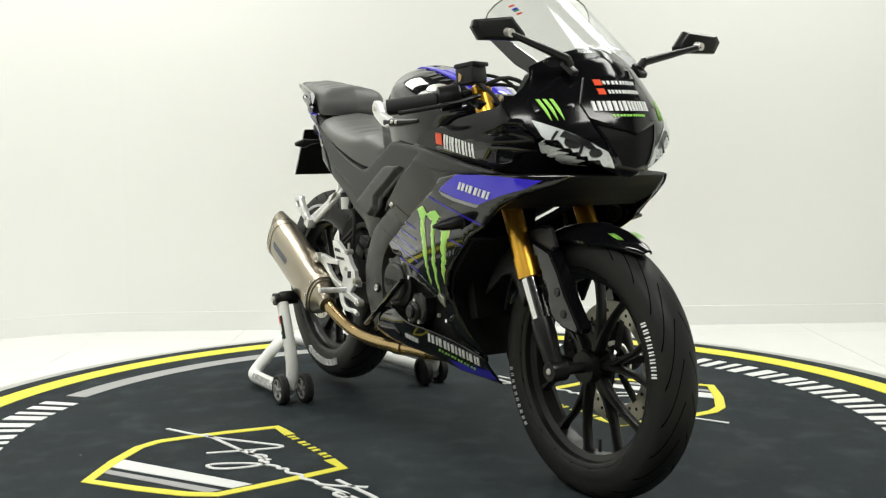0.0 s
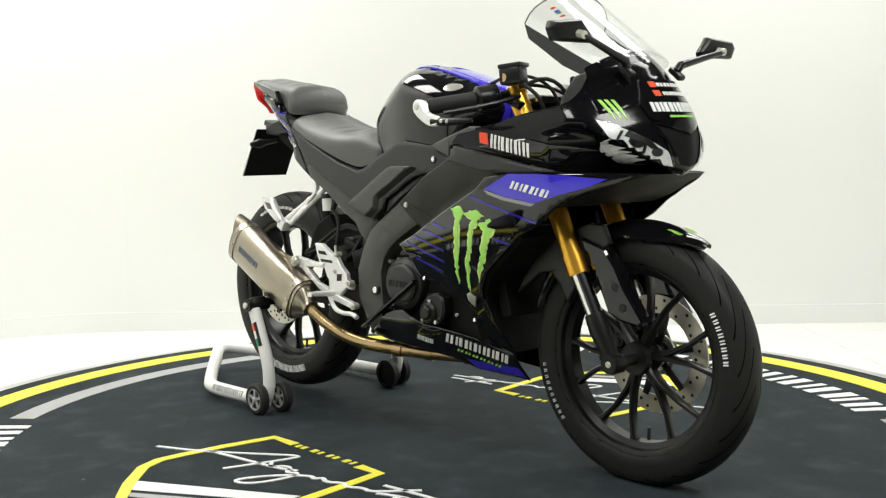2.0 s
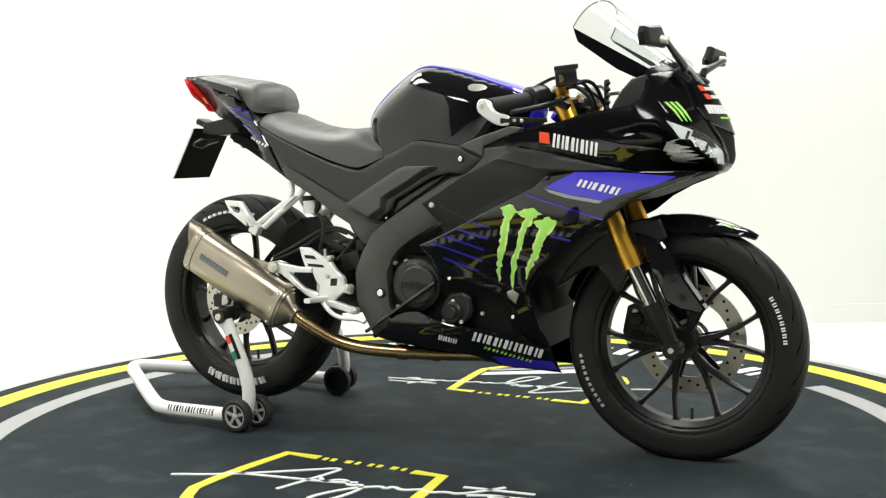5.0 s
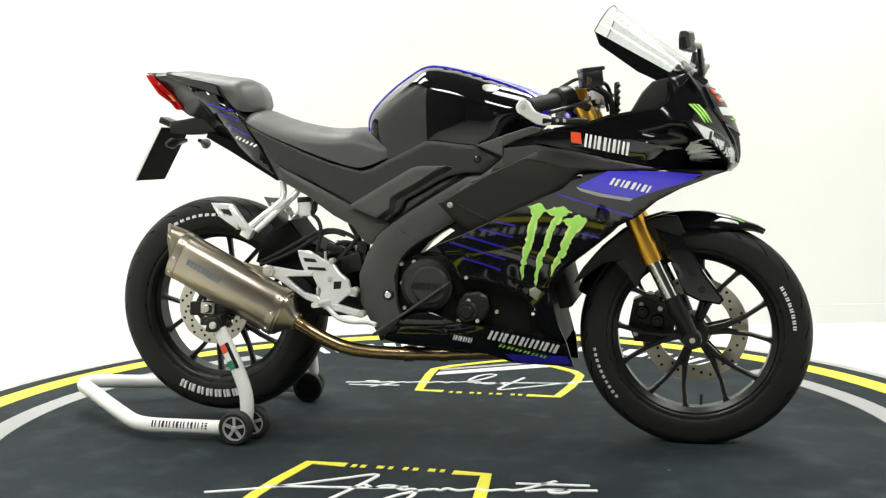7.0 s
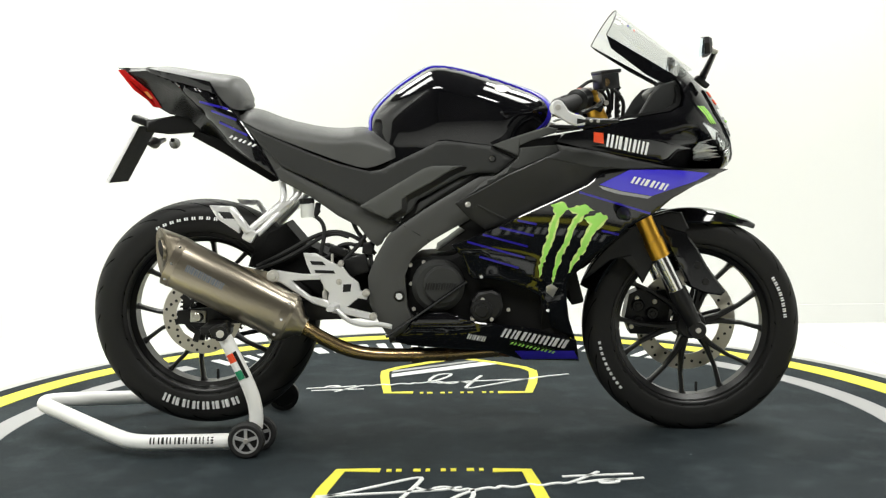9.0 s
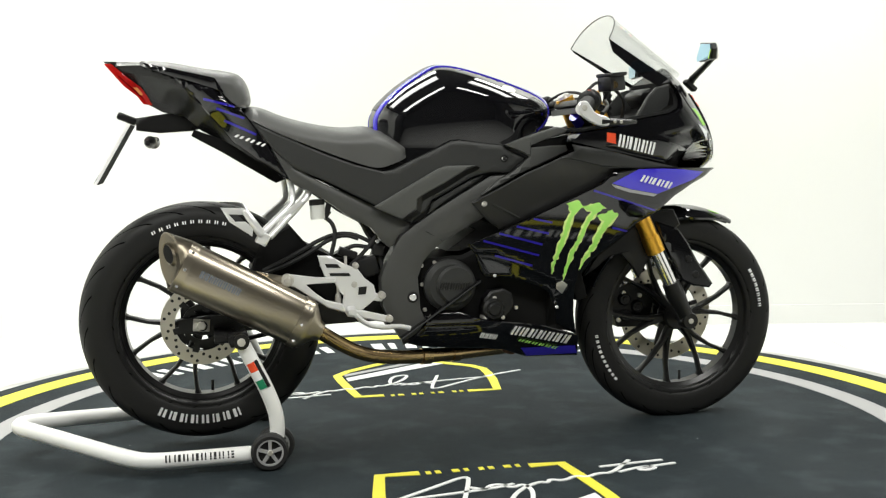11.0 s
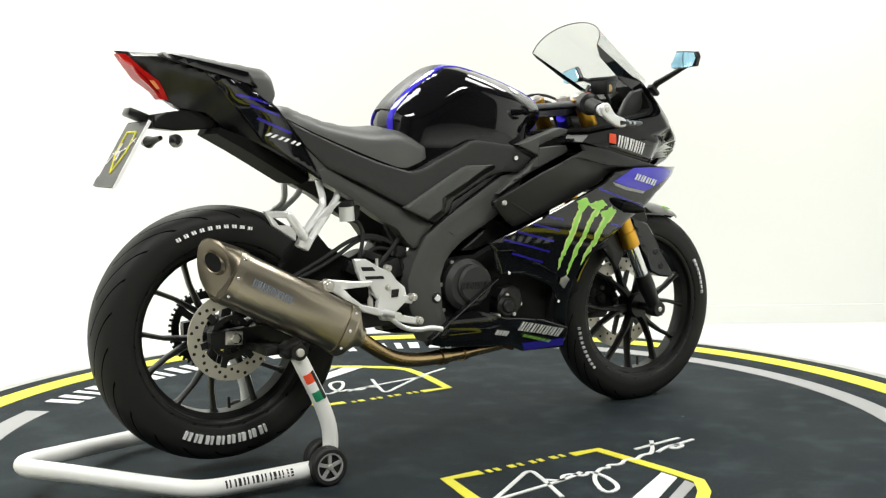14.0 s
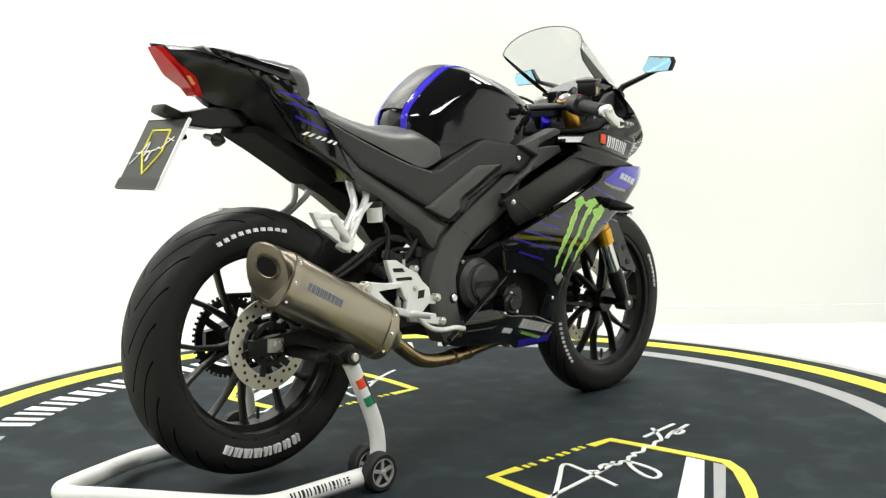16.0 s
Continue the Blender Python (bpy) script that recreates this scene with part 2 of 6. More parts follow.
def tube(path, r, seg=10, closed=False, smooth_path=0):
    pts = [Vector(p) for p in path]
    for _ in range(smooth_path):
        out = [pts[0]]
        for a, b in zip(pts, pts[1:]):
            out += [a * 0.75 + b * 0.25, a * 0.25 + b * 0.75]
        pts = out + [pts[-1]]
    bm = bmesh.new()
    rings, up = [], None
    for i, p in enumerate(pts):
        t = (pts[min(i + 1, len(pts) - 1)] - pts[max(i - 1, 0)]).normalized()
        if up is None:
            up = t.orthogonal()
        up = (up - t * up.dot(t)).normalized()
        s = t.cross(up)
        k = r[i] if isinstance(r, (list, tuple)) and len(r) == len(pts) else (r if not isinstance(r, (list, tuple)) else r[0] + (r[-1] - r[0]) * i / (len(pts) - 1))
        rings.append([bm.verts.new(p + (up * math.cos(a) + s * math.sin(a)) * k) for a in [2 * math.pi * j / seg for j in range(seg)]])
    for a, b in zip(rings, rings[1:]):
        for j in range(seg):
            bm.faces.new([a[j], a[(j + 1) % seg], b[(j + 1) % seg], b[j]])
    bm.faces.new(rings[0][::-1])
    bm.faces.new(rings[-1])
    return bm


def lathe(profile, centre, seg=48, closed=True):
    """Turns a profile of (radius, y) round the axis y through the centre."""
    bm = bmesh.new()
    n = len(profile)
    rings = [[bm.verts.new((centre[0] + r * math.cos(a), centre[1] + y, centre[2] + r * math.sin(a))) for r, y in profile]
             for a in [2 * math.pi * k / seg for k in range(seg)]]
    for k in range(seg):
        A, B = rings[k], rings[(k + 1) % seg]
        for i in range(n if closed else n - 1):
            j = (i + 1) % n
            bm.faces.new([A[i], A[j], B[j], B[i]])
    if not closed:
        bmesh.ops.remove_doubles(bm, verts=bm.verts, dist=1e-6)
    return bm


def knob(centre, r, y1, y2, seg=20, soft=0.15):
    """A short turned button on the axis y, its rim on y1 rounded."""
    s = r * soft
    k = s if y1 > y2 else -s
    return lathe([(0, y1), (r - s, y1), (r, y1 - k), (r, y2), (0, y2)], (centre[0], 0, centre[1]), seg, closed=False)


def box(c, s, rot=(0, 0, 0), bevel=0.0):
    bm = bmesh.new()
    bmesh.ops.create_cube(bm, size=1, matrix=pose(*c, *rot) @ Matrix.Diagonal((*s, 1)))
    if bevel:
        bmesh.ops.bevel(bm, geom=bm.edges[:], offset=bevel, segments=2, affect="EDGES", profile=0.5)
    return bm


def loft(rings, cap=True):
    bm = bmesh.new()
    R = [[bm.verts.new(p) for p in ring] for ring in rings]
    n = len(R[0])
    for a, b in zip(R, R[1:]):
        for j in range(n):
            bm.faces.new([a[j], a[(j + 1) % n], b[(j + 1) % n], b[j]])
    if cap:
        bm.faces.new(R[0][::-1])
        bm.faces.new(R[-1])
    return bm


def superring(c, ax, up, a, b, e=3.2, n=24):
    sd = ax.cross(up)
    out = []
    for k in range(n):
        t = 2 * math.pi * k / n
        ct, st = math.cos(t), math.sin(t)
        out.append(c + up * (a * abs(ct) ** (2 / e) * (1 if ct > 0 else -1)) + sd * (b * abs(st) ** (2 / e) * (1 if st > 0 else -1)))
    return out


def merged(*bms):
    out = bms[0]
    for b in bms[1:]:
        me = bpy.data.meshes.new("tmp")
        b.to_mesh(me)
        out.from_mesh(me)
        b.free()
        bpy.data.meshes.remove(me)
    return out


# ---- the room: bright white at the back, unseen dark surfaces added behind the camera ----
FZ = -0.06
WX, WN = -2.4, 2.02


def slab(name, lo, hi, material, label):
    c = [(a + b) / 2 for a, b in zip(lo, hi)]
    ob = part(name, box(c, [b - a for a, b in zip(lo, hi)]), material)
    return tagged(ob, label, name.split("_")[0], kind="structure")


floor = slab("floor", (WX - 0.2, -6.2, FZ - 0.1), (4.2, WN + 0.15, FZ - 0.004), GROUT, "glossy white tiled studio floor")
slab("wall_north", (WX - 0.2, WN, FZ - 0.004), (4.2, WN + 0.15, 3.0), WALL, "plain bright white painted back wall")
slab("wall_west", (WX - 0.2, -2.2, FZ - 0.004), (WX, WN, 3.0), WALL, "plain white painted side wall")
slab("wall_east", (4.0, -2.2, FZ - 0.004), (4.2, WN, 3.0), WALL, "plain white painted side wall")
# unseen dark walls and ceiling, added to darken what the gloss paint mirrors
slab("wall_southwest", (WX - 0.2, -6.2, FZ - 0.004), (WX, -2.2, 3.0), UNSEEN_DARK, "unseen dark side wall added to darken reflections")
slab("wall_southeast", (4.0, -6.2, FZ - 0.004), (4.2, -2.2, 3.0), UNSEEN_DARK, "unseen dark side wall added to darken reflections")
slab("wall_south", (WX, -6.2, FZ - 0.004), (4.0, -6.0, 3.0), UNSEEN_DARK, "unseen dark wall behind the camera, added to darken reflections")
slab("ceiling", (WX - 0.2, -6.2, 3.0), (4.2, WN + 0.15, 3.1), UNSEEN_DARK, "unseen ceiling, made dark to keep reflections dark")
slab("baseboard_north", (WX + 0.9, WN - 0.008, FZ), (4.0, WN, FZ + 0.09), WALL, "low white skirting along the back wall")
slab("baseboard_west", (WX, -2.2, FZ), (WX + 0.008, WN - 0.9, FZ + 0.09), WALL, "low white skirting along the side wall")



def corner_slab(name, high, thick, label):
    """The rounded piece of wall between the back and the side wall."""
    c, r = Vector((WX + 0.9, WN - 0.9, 0)), 0.9
    arc = [Vector((-math.sin(radians(3.75 * k)), math.cos(radians(3.75 * k)), 0)) for k in range(25)]
    rows = [[c + d * (r - thick) + Vector((0, 0, FZ)), c + d * (r - thick) + Vector((0, 0, high)), c + d * (r + 0.03) + Vector((0, 0, high)), c + d * (r + 0.03) + Vector((0, 0, FZ))] for d in arc]
    tagged(part(name, loft(rows), WALL), label, name.split("_")[0], kind="structure")


corner_slab("wall_northwest", 3.0, 0.0, "rounded white painted corner wall")
corner_slab("baseboard_northwest", FZ + 0.09, 0.008, "low white skirting round the corner")

# ---- turntable ----
def annulus(r0, r1, a0, a1, z0, z1, seg=180, slope=0.0):
    bm = bmesh.new()
    full = abs(a1 - a0) >= 359.9
    n = max(2, int(seg * abs(a1 - a0) / 360))
    rows = []
    for k in range(n if full else n + 1):
        a = radians(a0 + (a1 - a0) * k / n)
        c, s = math.cos(a), math.sin(a)
        rows.append([bm.verts.new((r0 * c, r0 * s, z0)), bm.verts.new((r1 * c, r1 * s, z0)), bm.verts.new((r1 * c, r1 * s, z1 - slope)), bm.verts.new((r0 * c, r0 * s, z1))])
    m = len(rows)
    for k in range(m if full else m - 1):
        A, B = rows[k], rows[(k + 1) % m]
        for i in range(4):
            bm.faces.new([A[i], A[(i + 1) % 4], B[(i + 1) % 4], B[i]])
    if not full:
        bm.faces.new(rows[0][::-1])
        bm.faces.new(rows[-1])
    return bm


def flat(poly, z0, z1):
    """A thin printed shape on the mat."""
    bm = bmesh.new()
    lo = [bm.verts.new((x, y, z0)) for x, y in poly]
    hi = [bm.verts.new((x, y, z1)) for x, y in poly]
    n = len(poly)
    bm.faces.new(hi)
    for i in range(n):
        bm.faces.new([lo[i], lo[(i + 1) % n], hi[(i + 1) % n], hi[i]])
    bmesh.ops.triangulate(bm, faces=[f for f in bm.faces if len(f.verts) > 4])
    return bm


def stroke(path, w, z0, z1, smooth_path=2, close=False):
    """A painted line of width w along a path in the x-y plane; w may be one number or one for each end."""
    pts = [Vector((*p, 0)) for p in path]
    for _ in range(smooth_path):
        out = [pts[0]]
        for a, b in zip(pts, pts[1:]):
            out += [a * 0.75 + b * 0.25, a * 0.25 + b * 0.75]
        pts = out + [pts[-1]]
    bm = bmesh.new()
    rows = []
    for i, p in enumerate(pts):
        t = (pts[min(i + 1, len(pts) - 1)] - pts[max(i - 1, 0)]).normalized()
        s = Vector((-t.y, t.x, 0)) * (w / 2)
        rows.append([bm.verts.new(p + s + Vector((0, 0, z0))), bm.verts.new(p - s + Vector((0, 0, z0))), bm.verts.new(p - s + Vector((0, 0, z1))), bm.verts.new(p + s + Vector((0, 0, z1)))])
    for A, B in zip(rows, rows[1:]):
        for i in range(4):
            bm.faces.new([A[i], A[(i + 1) % 4], B[(i + 1) % 4], B[i]])
    bm.faces.new(rows[0][::-1])
    bm.faces.new(rows[-1])
    return bm


table = thing("turntable", "round turntable covered with a dark printed rubber mat", "turntable")
bm = bmesh.new()
bmesh.ops.create_circle(bm, cap_ends=True, radius=1.56, segments=180)
top = bmesh.ops.extrude_face_region(bm, geom=bm.faces[:])
bmesh.ops.translate(bm, verts=[v for v in top["geom"] if isinstance(v, bmesh.types.BMVert)], vec=(0, 0, -0.058))
part("mat", bm, MATGREY, table, "dark blue-grey rubber mat")
part("edge_band", annulus(1.56, 1.625, 0, 360, -0.058, -0.002, slope=0.004), RIMTAPE, table, "scuffed pale grey edge band")
part("yellow_ring", annulus(1.41, 1.495, 0, 360, -0.001, 0.0015), YELLOW, table, "yellow printed ring")
for a0, a1 in ((137, 219), (-50, 46)):
    part("grey_arc", annulus(1.225, 1.30, a0, a1, -0.001, 0.0015), GREY_PR, table, "pale grey printed arc")

# ---- the motorcycle ----
bike = thing("motorcycle", "black sports motorcycle with blue and green decals on a rear stand", "motorcycle")

HALF_Z = curve([0.18, 0.24, 0.30, 0.42, 0.52, 0.63, 0.74, 0.82, 0.95], [0.07, 0.125, 0.16, 0.185, 0.217, 0.241, 0.257, 0.25, 0.2])
HALF_X = curve([-0.15, 0.0, 0.12, 0.28, 0.42, 0.52, 0.62, 0.72, 0.82], [0.80, 0.85, 0.93, 1.0, 1.0, 0.95, 0.84, 0.58, 0.2])


def fairing(x, z):
    """The half-width of the side fairings: the belly flares towards the rear and draws in towards the front wheel."""
    ease = lambda t: np.clip(t, 0, 1) ** 2 * (3 - 2 * np.clip(t, 0, 1))
    low = ease((0.44 - z) / 0.18)
    return HALF_Z(z) * HALF_X(x) * (1 - 0.25 * low * ease((x - 0.06) / 0.3) + 0.24 * low * ease((0.20 - x) / 0.2))


def both(name, poly, w, material, label="", parent=None, **k):
    return [part(name, shell(poly, w, side=s, **k), material, parent or bike, label) for s in (-1, 1)]


def pair(name, poly, y1, y2, material, label="", parent=None, **k):
    return [part(name, plate(poly, s * y1, s * y2, **k), material, parent or bike, label) for s in (-1, 1)]


def decal(name, poly, w, material, label="", out=0.003, h=0.012):
    """A thin printed shape on both sides of the bodywork."""
    return both(name, poly, w, material, label, out=out, thick=0.002, edge=0.0004, h=h)


def strip(a, b, w):
    """A narrow bar from a to b in the side view."""
    a, b = Vector(a), Vector(b)
    n = Vector((-(b - a).y, (b - a).x)).normalized() * (w / 2)
    return [tuple(a - n), tuple(b - n), tuple(b + n), tuple(a + n)]


MARKS = (((0.0, 0.28, 0, 1), (0.52, 0.82, 0, 1)),
         ((0.0, 0.36, 0, 1), (0.60, 0.82, 0, 1)),
         ((0.0, 0.22, 0, 1), (0.42, 0.80, 0, 1)))


def marks(k, fine=False):
    """The two thin upright bars that stand for one letter, in three widths."""
    return ((0.1, 0.35, 0.1, 0.9), (0.6, 0.85, 0.1, 0.9)) if fine else MARKS[(k * 2 + k // 3) % 3]


def blocks(a, b, n, high, fill=0.88, slant=0.25):
    """n plain marks in a row from a to b, each of a few thin bars, standing for a line of writing."""
    a, b = Vector(a), Vector(b)
    step = (b - a) / n
    up = Vector((-(step.y), step.x)).normalized() * high
    P = lambda k, u, v: tuple(a + step * (k + (1 - fill) / 2 + fill * u + slant * v) + up * v)
    out = []
    for k in range(n):
        out += [[P(k, u0, v0), P(k, u1, v0), P(k, u1, v1), P(k, u0, v1)] for u0, u1, v0, v1 in marks(k, high < 0.013)]
    return out


def written(name, a, b, n, high, w, material, label, out=0.002, fill=0.88, slant=0.25, side=-1, parent=None):
    root = part(name, merged(*[shell(p, w, 0.002, side, out, h=0.02, edge=0.0) for p in blocks(a, b, n, high, fill, slant)]), material, parent or bike, label)
    return root


# wheels
FW, RW = (0.673, -0.022, 0.290), (-0.661, -0.004, 0.337)


def tyre_material(half):
    """Black rubber with curved tread grooves round the crown, their shade put into the colour, and fine mould grain."""
    m = mat("tyre_rubber", (0.0145, 0.0145, 0.014), 0.50, bump=0.2, bump_scale=400)
    nt = m.node_tree
    b = nt.nodes["Principled BSDF"]
    co = nt.nodes.new("ShaderNodeTexCoord")
    sep = nt.nodes.new("ShaderNodeSeparateXYZ")
    nt.links.new(co.outputs["Object"], sep.inputs["Vector"])

    def math_node(op, a, c=None, v=None):
        n = nt.nodes.new("ShaderNodeMath")
        n.operation = op
        nt.links.new(a, n.inputs[0])
        if c is not None:
            nt.links.new(c, n.inputs[1])
        elif v is not None:
            n.inputs[1].default_value = v
        return n.outputs[0]
    ang = math_node("ARCTAN2", sep.outputs["Z"], sep.outputs["X"])
    ay = math_node("ABSOLUTE", sep.outputs["Y"])
    bend = math_node("MULTIPLY", math_node("POWER", math_node("MULTIPLY", ay, v=0.95 / half), v=1.4), v=0.75)
    side = math_node("MULTIPLY", math_node("SIGN", sep.outputs["Y"]), v=0.12)
    ph = math_node("ADD", math_node("ADD", ang, bend), side)
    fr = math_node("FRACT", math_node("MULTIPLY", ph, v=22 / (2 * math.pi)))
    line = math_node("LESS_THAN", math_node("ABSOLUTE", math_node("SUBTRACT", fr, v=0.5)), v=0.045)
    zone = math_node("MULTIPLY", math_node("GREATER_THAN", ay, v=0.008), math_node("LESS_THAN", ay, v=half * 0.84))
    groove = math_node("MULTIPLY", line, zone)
    bp = nt.nodes.new("ShaderNodeBump")
    bp.invert = True
    bp.inputs["Strength"].default_value, bp.inputs["Distance"].default_value = 1.0, 0.004
    nt.links.new(groove, bp.inputs["Height"])
    old = b.inputs["Normal"].links[0].from_socket
    nt.links.new(old, bp.inputs["Normal"])
    nt.links.new(bp.outputs["Normal"], b.inputs["Normal"])
    # groove shade is painted: near-black colour and no gloss along the bump lines
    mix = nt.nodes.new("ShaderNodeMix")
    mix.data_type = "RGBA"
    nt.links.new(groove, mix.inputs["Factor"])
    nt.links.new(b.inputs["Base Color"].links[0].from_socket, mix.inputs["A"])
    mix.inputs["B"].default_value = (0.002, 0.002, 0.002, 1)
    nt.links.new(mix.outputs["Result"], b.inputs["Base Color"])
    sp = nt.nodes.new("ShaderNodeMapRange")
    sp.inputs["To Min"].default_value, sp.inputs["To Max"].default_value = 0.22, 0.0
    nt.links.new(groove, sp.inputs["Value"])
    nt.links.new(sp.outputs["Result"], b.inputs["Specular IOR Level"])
    return m


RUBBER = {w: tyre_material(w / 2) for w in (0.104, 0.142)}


def at(ob, c):
    ob.location = c
    return ob


def wheel(name, c, r, width, rim_r, label):
    prof = []
    half = width / 2
    for k in range(25):
        a = math.pi * (k / 24) - math.pi / 2
        s, co = math.sin(a), math.cos(a)
        prof.append((rim_r + 0.006 + (r - rim_r - 0.006) * abs(co) ** 0.62, half * (abs(s) ** 0.9) * (1 if s > 0 else -1) * (1 - 0.12 * abs(s) ** 8)))
    prof += [(rim_r, half * 0.80), (rim_r, -half * 0.80)]
    root = at(thing(name, label, ""), c)
    root.parent = bike
    o = (0, 0, 0)
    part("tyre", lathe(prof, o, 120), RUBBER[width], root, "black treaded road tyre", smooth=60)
    w = half * 0.8
    rp = [(rim_r + 0.006, w), (rim_r + 0.006, w - 0.005), (rim_r - 0.008, w - 0.012), (rim_r - 0.02, w * 0.45), (rim_r - 0.02, -w * 0.45), (rim_r - 0.008, -w + 0.012),
          (rim_r + 0.006, -w + 0.005), (rim_r + 0.006, -w), (rim_r - 0.004, -w), (rim_r - 0.010, -w + 0.004), (rim_r - 0.013, -w * 0.6), (rim_r - 0.026, -w * 0.4), (rim_r - 0.026, w * 0.4), (rim_r - 0.013, w * 0.6), (rim_r - 0.010, w - 0.004), (rim_r - 0.004, w)]
    part("rim", lathe(rp, o, 120), RIM, root, "satin black cast rim")
    part("hub", lathe([(0.036, w * 0.8), (0.04, w * 0.45), (0.03, 0.0), (0.04, -w * 0.45), (0.036, -w * 0.8), (0.012, -w * 0.8), (0.012, w * 0.8)], o, 32), RIM, root)
    for k in range(12):
        a = radians(25 + 30 * k)
        lean = radians(9 if k % 2 else -9)
        ring = []
        for f in (0.0, 0.3, 0.65, 0.92, 1.0):
            rr = 0.032 + (rim_r - 0.022 - 0.032) * f
            aa = a + lean * (1 - f) * 1.6
            t = Vector((-math.sin(aa), 0, math.cos(aa)))
            p = Vector((rr * math.cos(aa), 0, rr * math.sin(aa)))
            ww, dd = {0.0: (0.010, 0.016), 0.3: (0.0075, 0.014), 0.65: (0.0055, 0.012), 0.92: (0.006, 0.013), 1.0: (0.010, 0.016)}[f]
            ring.append([p + t * (ww * u) + Vector((0, dd * v, 0)) for u, v in ((-1, -0.6), (-0.5, -1), (0.5, -1), (1, -0.6), (1, 0.6), (0.5, 1), (-0.5, 1), (-1, 0.6))])
        part("spoke", loft(ring), RIM, root)
    part("valve", tube([(0.02, 0, -rim_r + 0.03), (0.02, 0, -rim_r + 0.058)], 0.004, 8), RUBBER_S, root)
    return root


def on_sidewall(root, r0, r1, a0, a1, y, n, fill, material, label, name="lettering"):
    """A row of plain blocks curved along a tyre's side."""
    bms = []
    for k in range(n):
        b0 = a0 + (a1 - a0) * (k + (1 - fill) / 2) / n
        b1 = b0 + (a1 - a0) * fill / n
        for u0, u1, v0, v1 in marks(k, r1 - r0 < 0.012):
            bm = bmesh.new()
            cols = []
            q0, q1 = r0 + (r1 - r0) * v0, r0 + (r1 - r0) * v1
            lean = 0.004 if y < 0 else -0.004
            for f in (u0, u1):
                a = radians(b0 + (b1 - b0) * f)
                cols.append([bm.verts.new((r * math.cos(a), yy, r * math.sin(a))) for r, yy in ((q0, y + lean * v0), (q1, y + lean * v1), (q1, y * 0.8), (q0, y * 0.8))])
            for i in range(4):
                bm.faces.new([cols[0][i], cols[0][(i + 1) % 4], cols[1][(i + 1) % 4], cols[1][i]])
            bm.faces.new(cols[0][::-1])
            bm.faces.new(cols[1])
            bms.append(bm)
    return part(name, merged(*bms), material, root, label)


def brake_disc(root, r0, r1, y, holes, material):
    part("brake_disc", lathe([(r1, y - 0.002), (r1, y + 0.002), (r0, y + 0.002), (r0, y - 0.002)], (0, 0, 0), 72), material, root, "drilled steel brake disc")
    # dark buttons on the whole disc stand for the shade in its holes
    bms = []
    for k in range(holes):
        a = 2 * math.pi * k / holes
        rr = r0 + (r1 - r0) * (0.25 + 0.25 * (k % 3))
        bms.append(knob((rr * math.cos(a), rr * math.sin(a)), 0.0042, y - 0.0026, y + 0.0026, 8, 0.05))
    tagged(part("hole_shade", merged(*bms), DARK, root), kind="stuff")
    for k in range(6):
        a = radians(60 * k + 14)
        part("disc_carrier", loft([[Vector((rr * math.cos(a) - u * math.sin(a), y + v, rr * math.sin(a) + u * math.cos(a))) for u, v in ((-0.008, -0.003), (0.008, -0.003), (0.008, 0.003), (-0.008, 0.003))] for rr in (0.03, r0 + 0.006)]), RIM, root)


AXLES = ((FW, 0.10), (RW, 0.12))
front_wheel = wheel("front_wheel", FW, 0.297, 0.104, 0.222, "front wheel with black rim")
rear_wheel = wheel("rear_wheel", RW, 0.312, 0.142, 0.222, "rear wheel with black rim")
for (cx, cy, cz), half in AXLES:
    part("axle", tube([(cx, cy - half, cz), (cx, cy + half, cz)], 0.0125, 16), DARK, bike)
brake_disc(front_wheel, 0.098, 0.141, 0.058, 36, DISC)
brake_disc(rear_wheel, 0.070, 0.106, -0.078, 36, DISC)
part("sensor_ring", lathe([(0.052, -0.088), (0.052, -0.080), (0.040, -0.080), (0.040, -0.088)], (0, 0, 0), 40), DARK, rear_wheel)
part("sensor_ring", lathe([(0.050, 0.066), (0.050, 0.060), (0.040, 0.060), (0.040, 0.066)], (0, 0, 0), 40), STEEL, front_wheel)
on_sidewall(front_wheel, 0.244, 0.255, 32, 4, -0.0535, 8, 0.8, WHITE_D, "white sidewall lettering")
on_sidewall(front_wheel, 0.254, 0.263, 222, 188, -0.0535, 10, 0.6, WHITE_D, "thin pale sidewall lettering")
on_sidewall(rear_wheel, 0.243, 0.264, 242, 292, -0.0722, 8, 0.8, WHITE_D, "white sidewall lettering")
on_sidewall(rear_wheel, 0.258, 0.268, 118, 74, -0.0722, 10, 0.6, WHITE_D, "thin pale sidewall lettering")
# sprocket and chain on the far side
spr = lathe([(0.093, 0.086), (0.093, 0.080), (0.074, 0.080), (0.074, 0.086)], (0, 0, 0), 48)
for k in range(44):
    a = 2 * math.pi * k / 44
    spr = merged(spr, box((0.096 * math.cos(a), 0.083, 0.096 * math.sin(a)), (0.008, 0.005, 0.006), (0, -math.degrees(a), 0)))
for k in range(5):
    a = 2 * math.pi * k / 5
    spr = merged(spr, box((0.055 * math.cos(a), 0.083, 0.055 * math.sin(a)), (0.05, 0.005, 0.018), (0, -math.degrees(a), 0)))
part("sprocket", spr, DARK, rear_wheel, "dark rear sprocket")
part("chain", merged(tube([(-0.661, 0.083, 0.433), (-0.2, 0.083, 0.40)], 0.007, 6), tube([(-0.661, 0.083, 0.241), (-0.2, 0.083, 0.33)], 0.007, 6)), DARK, bike, "black drive chain")

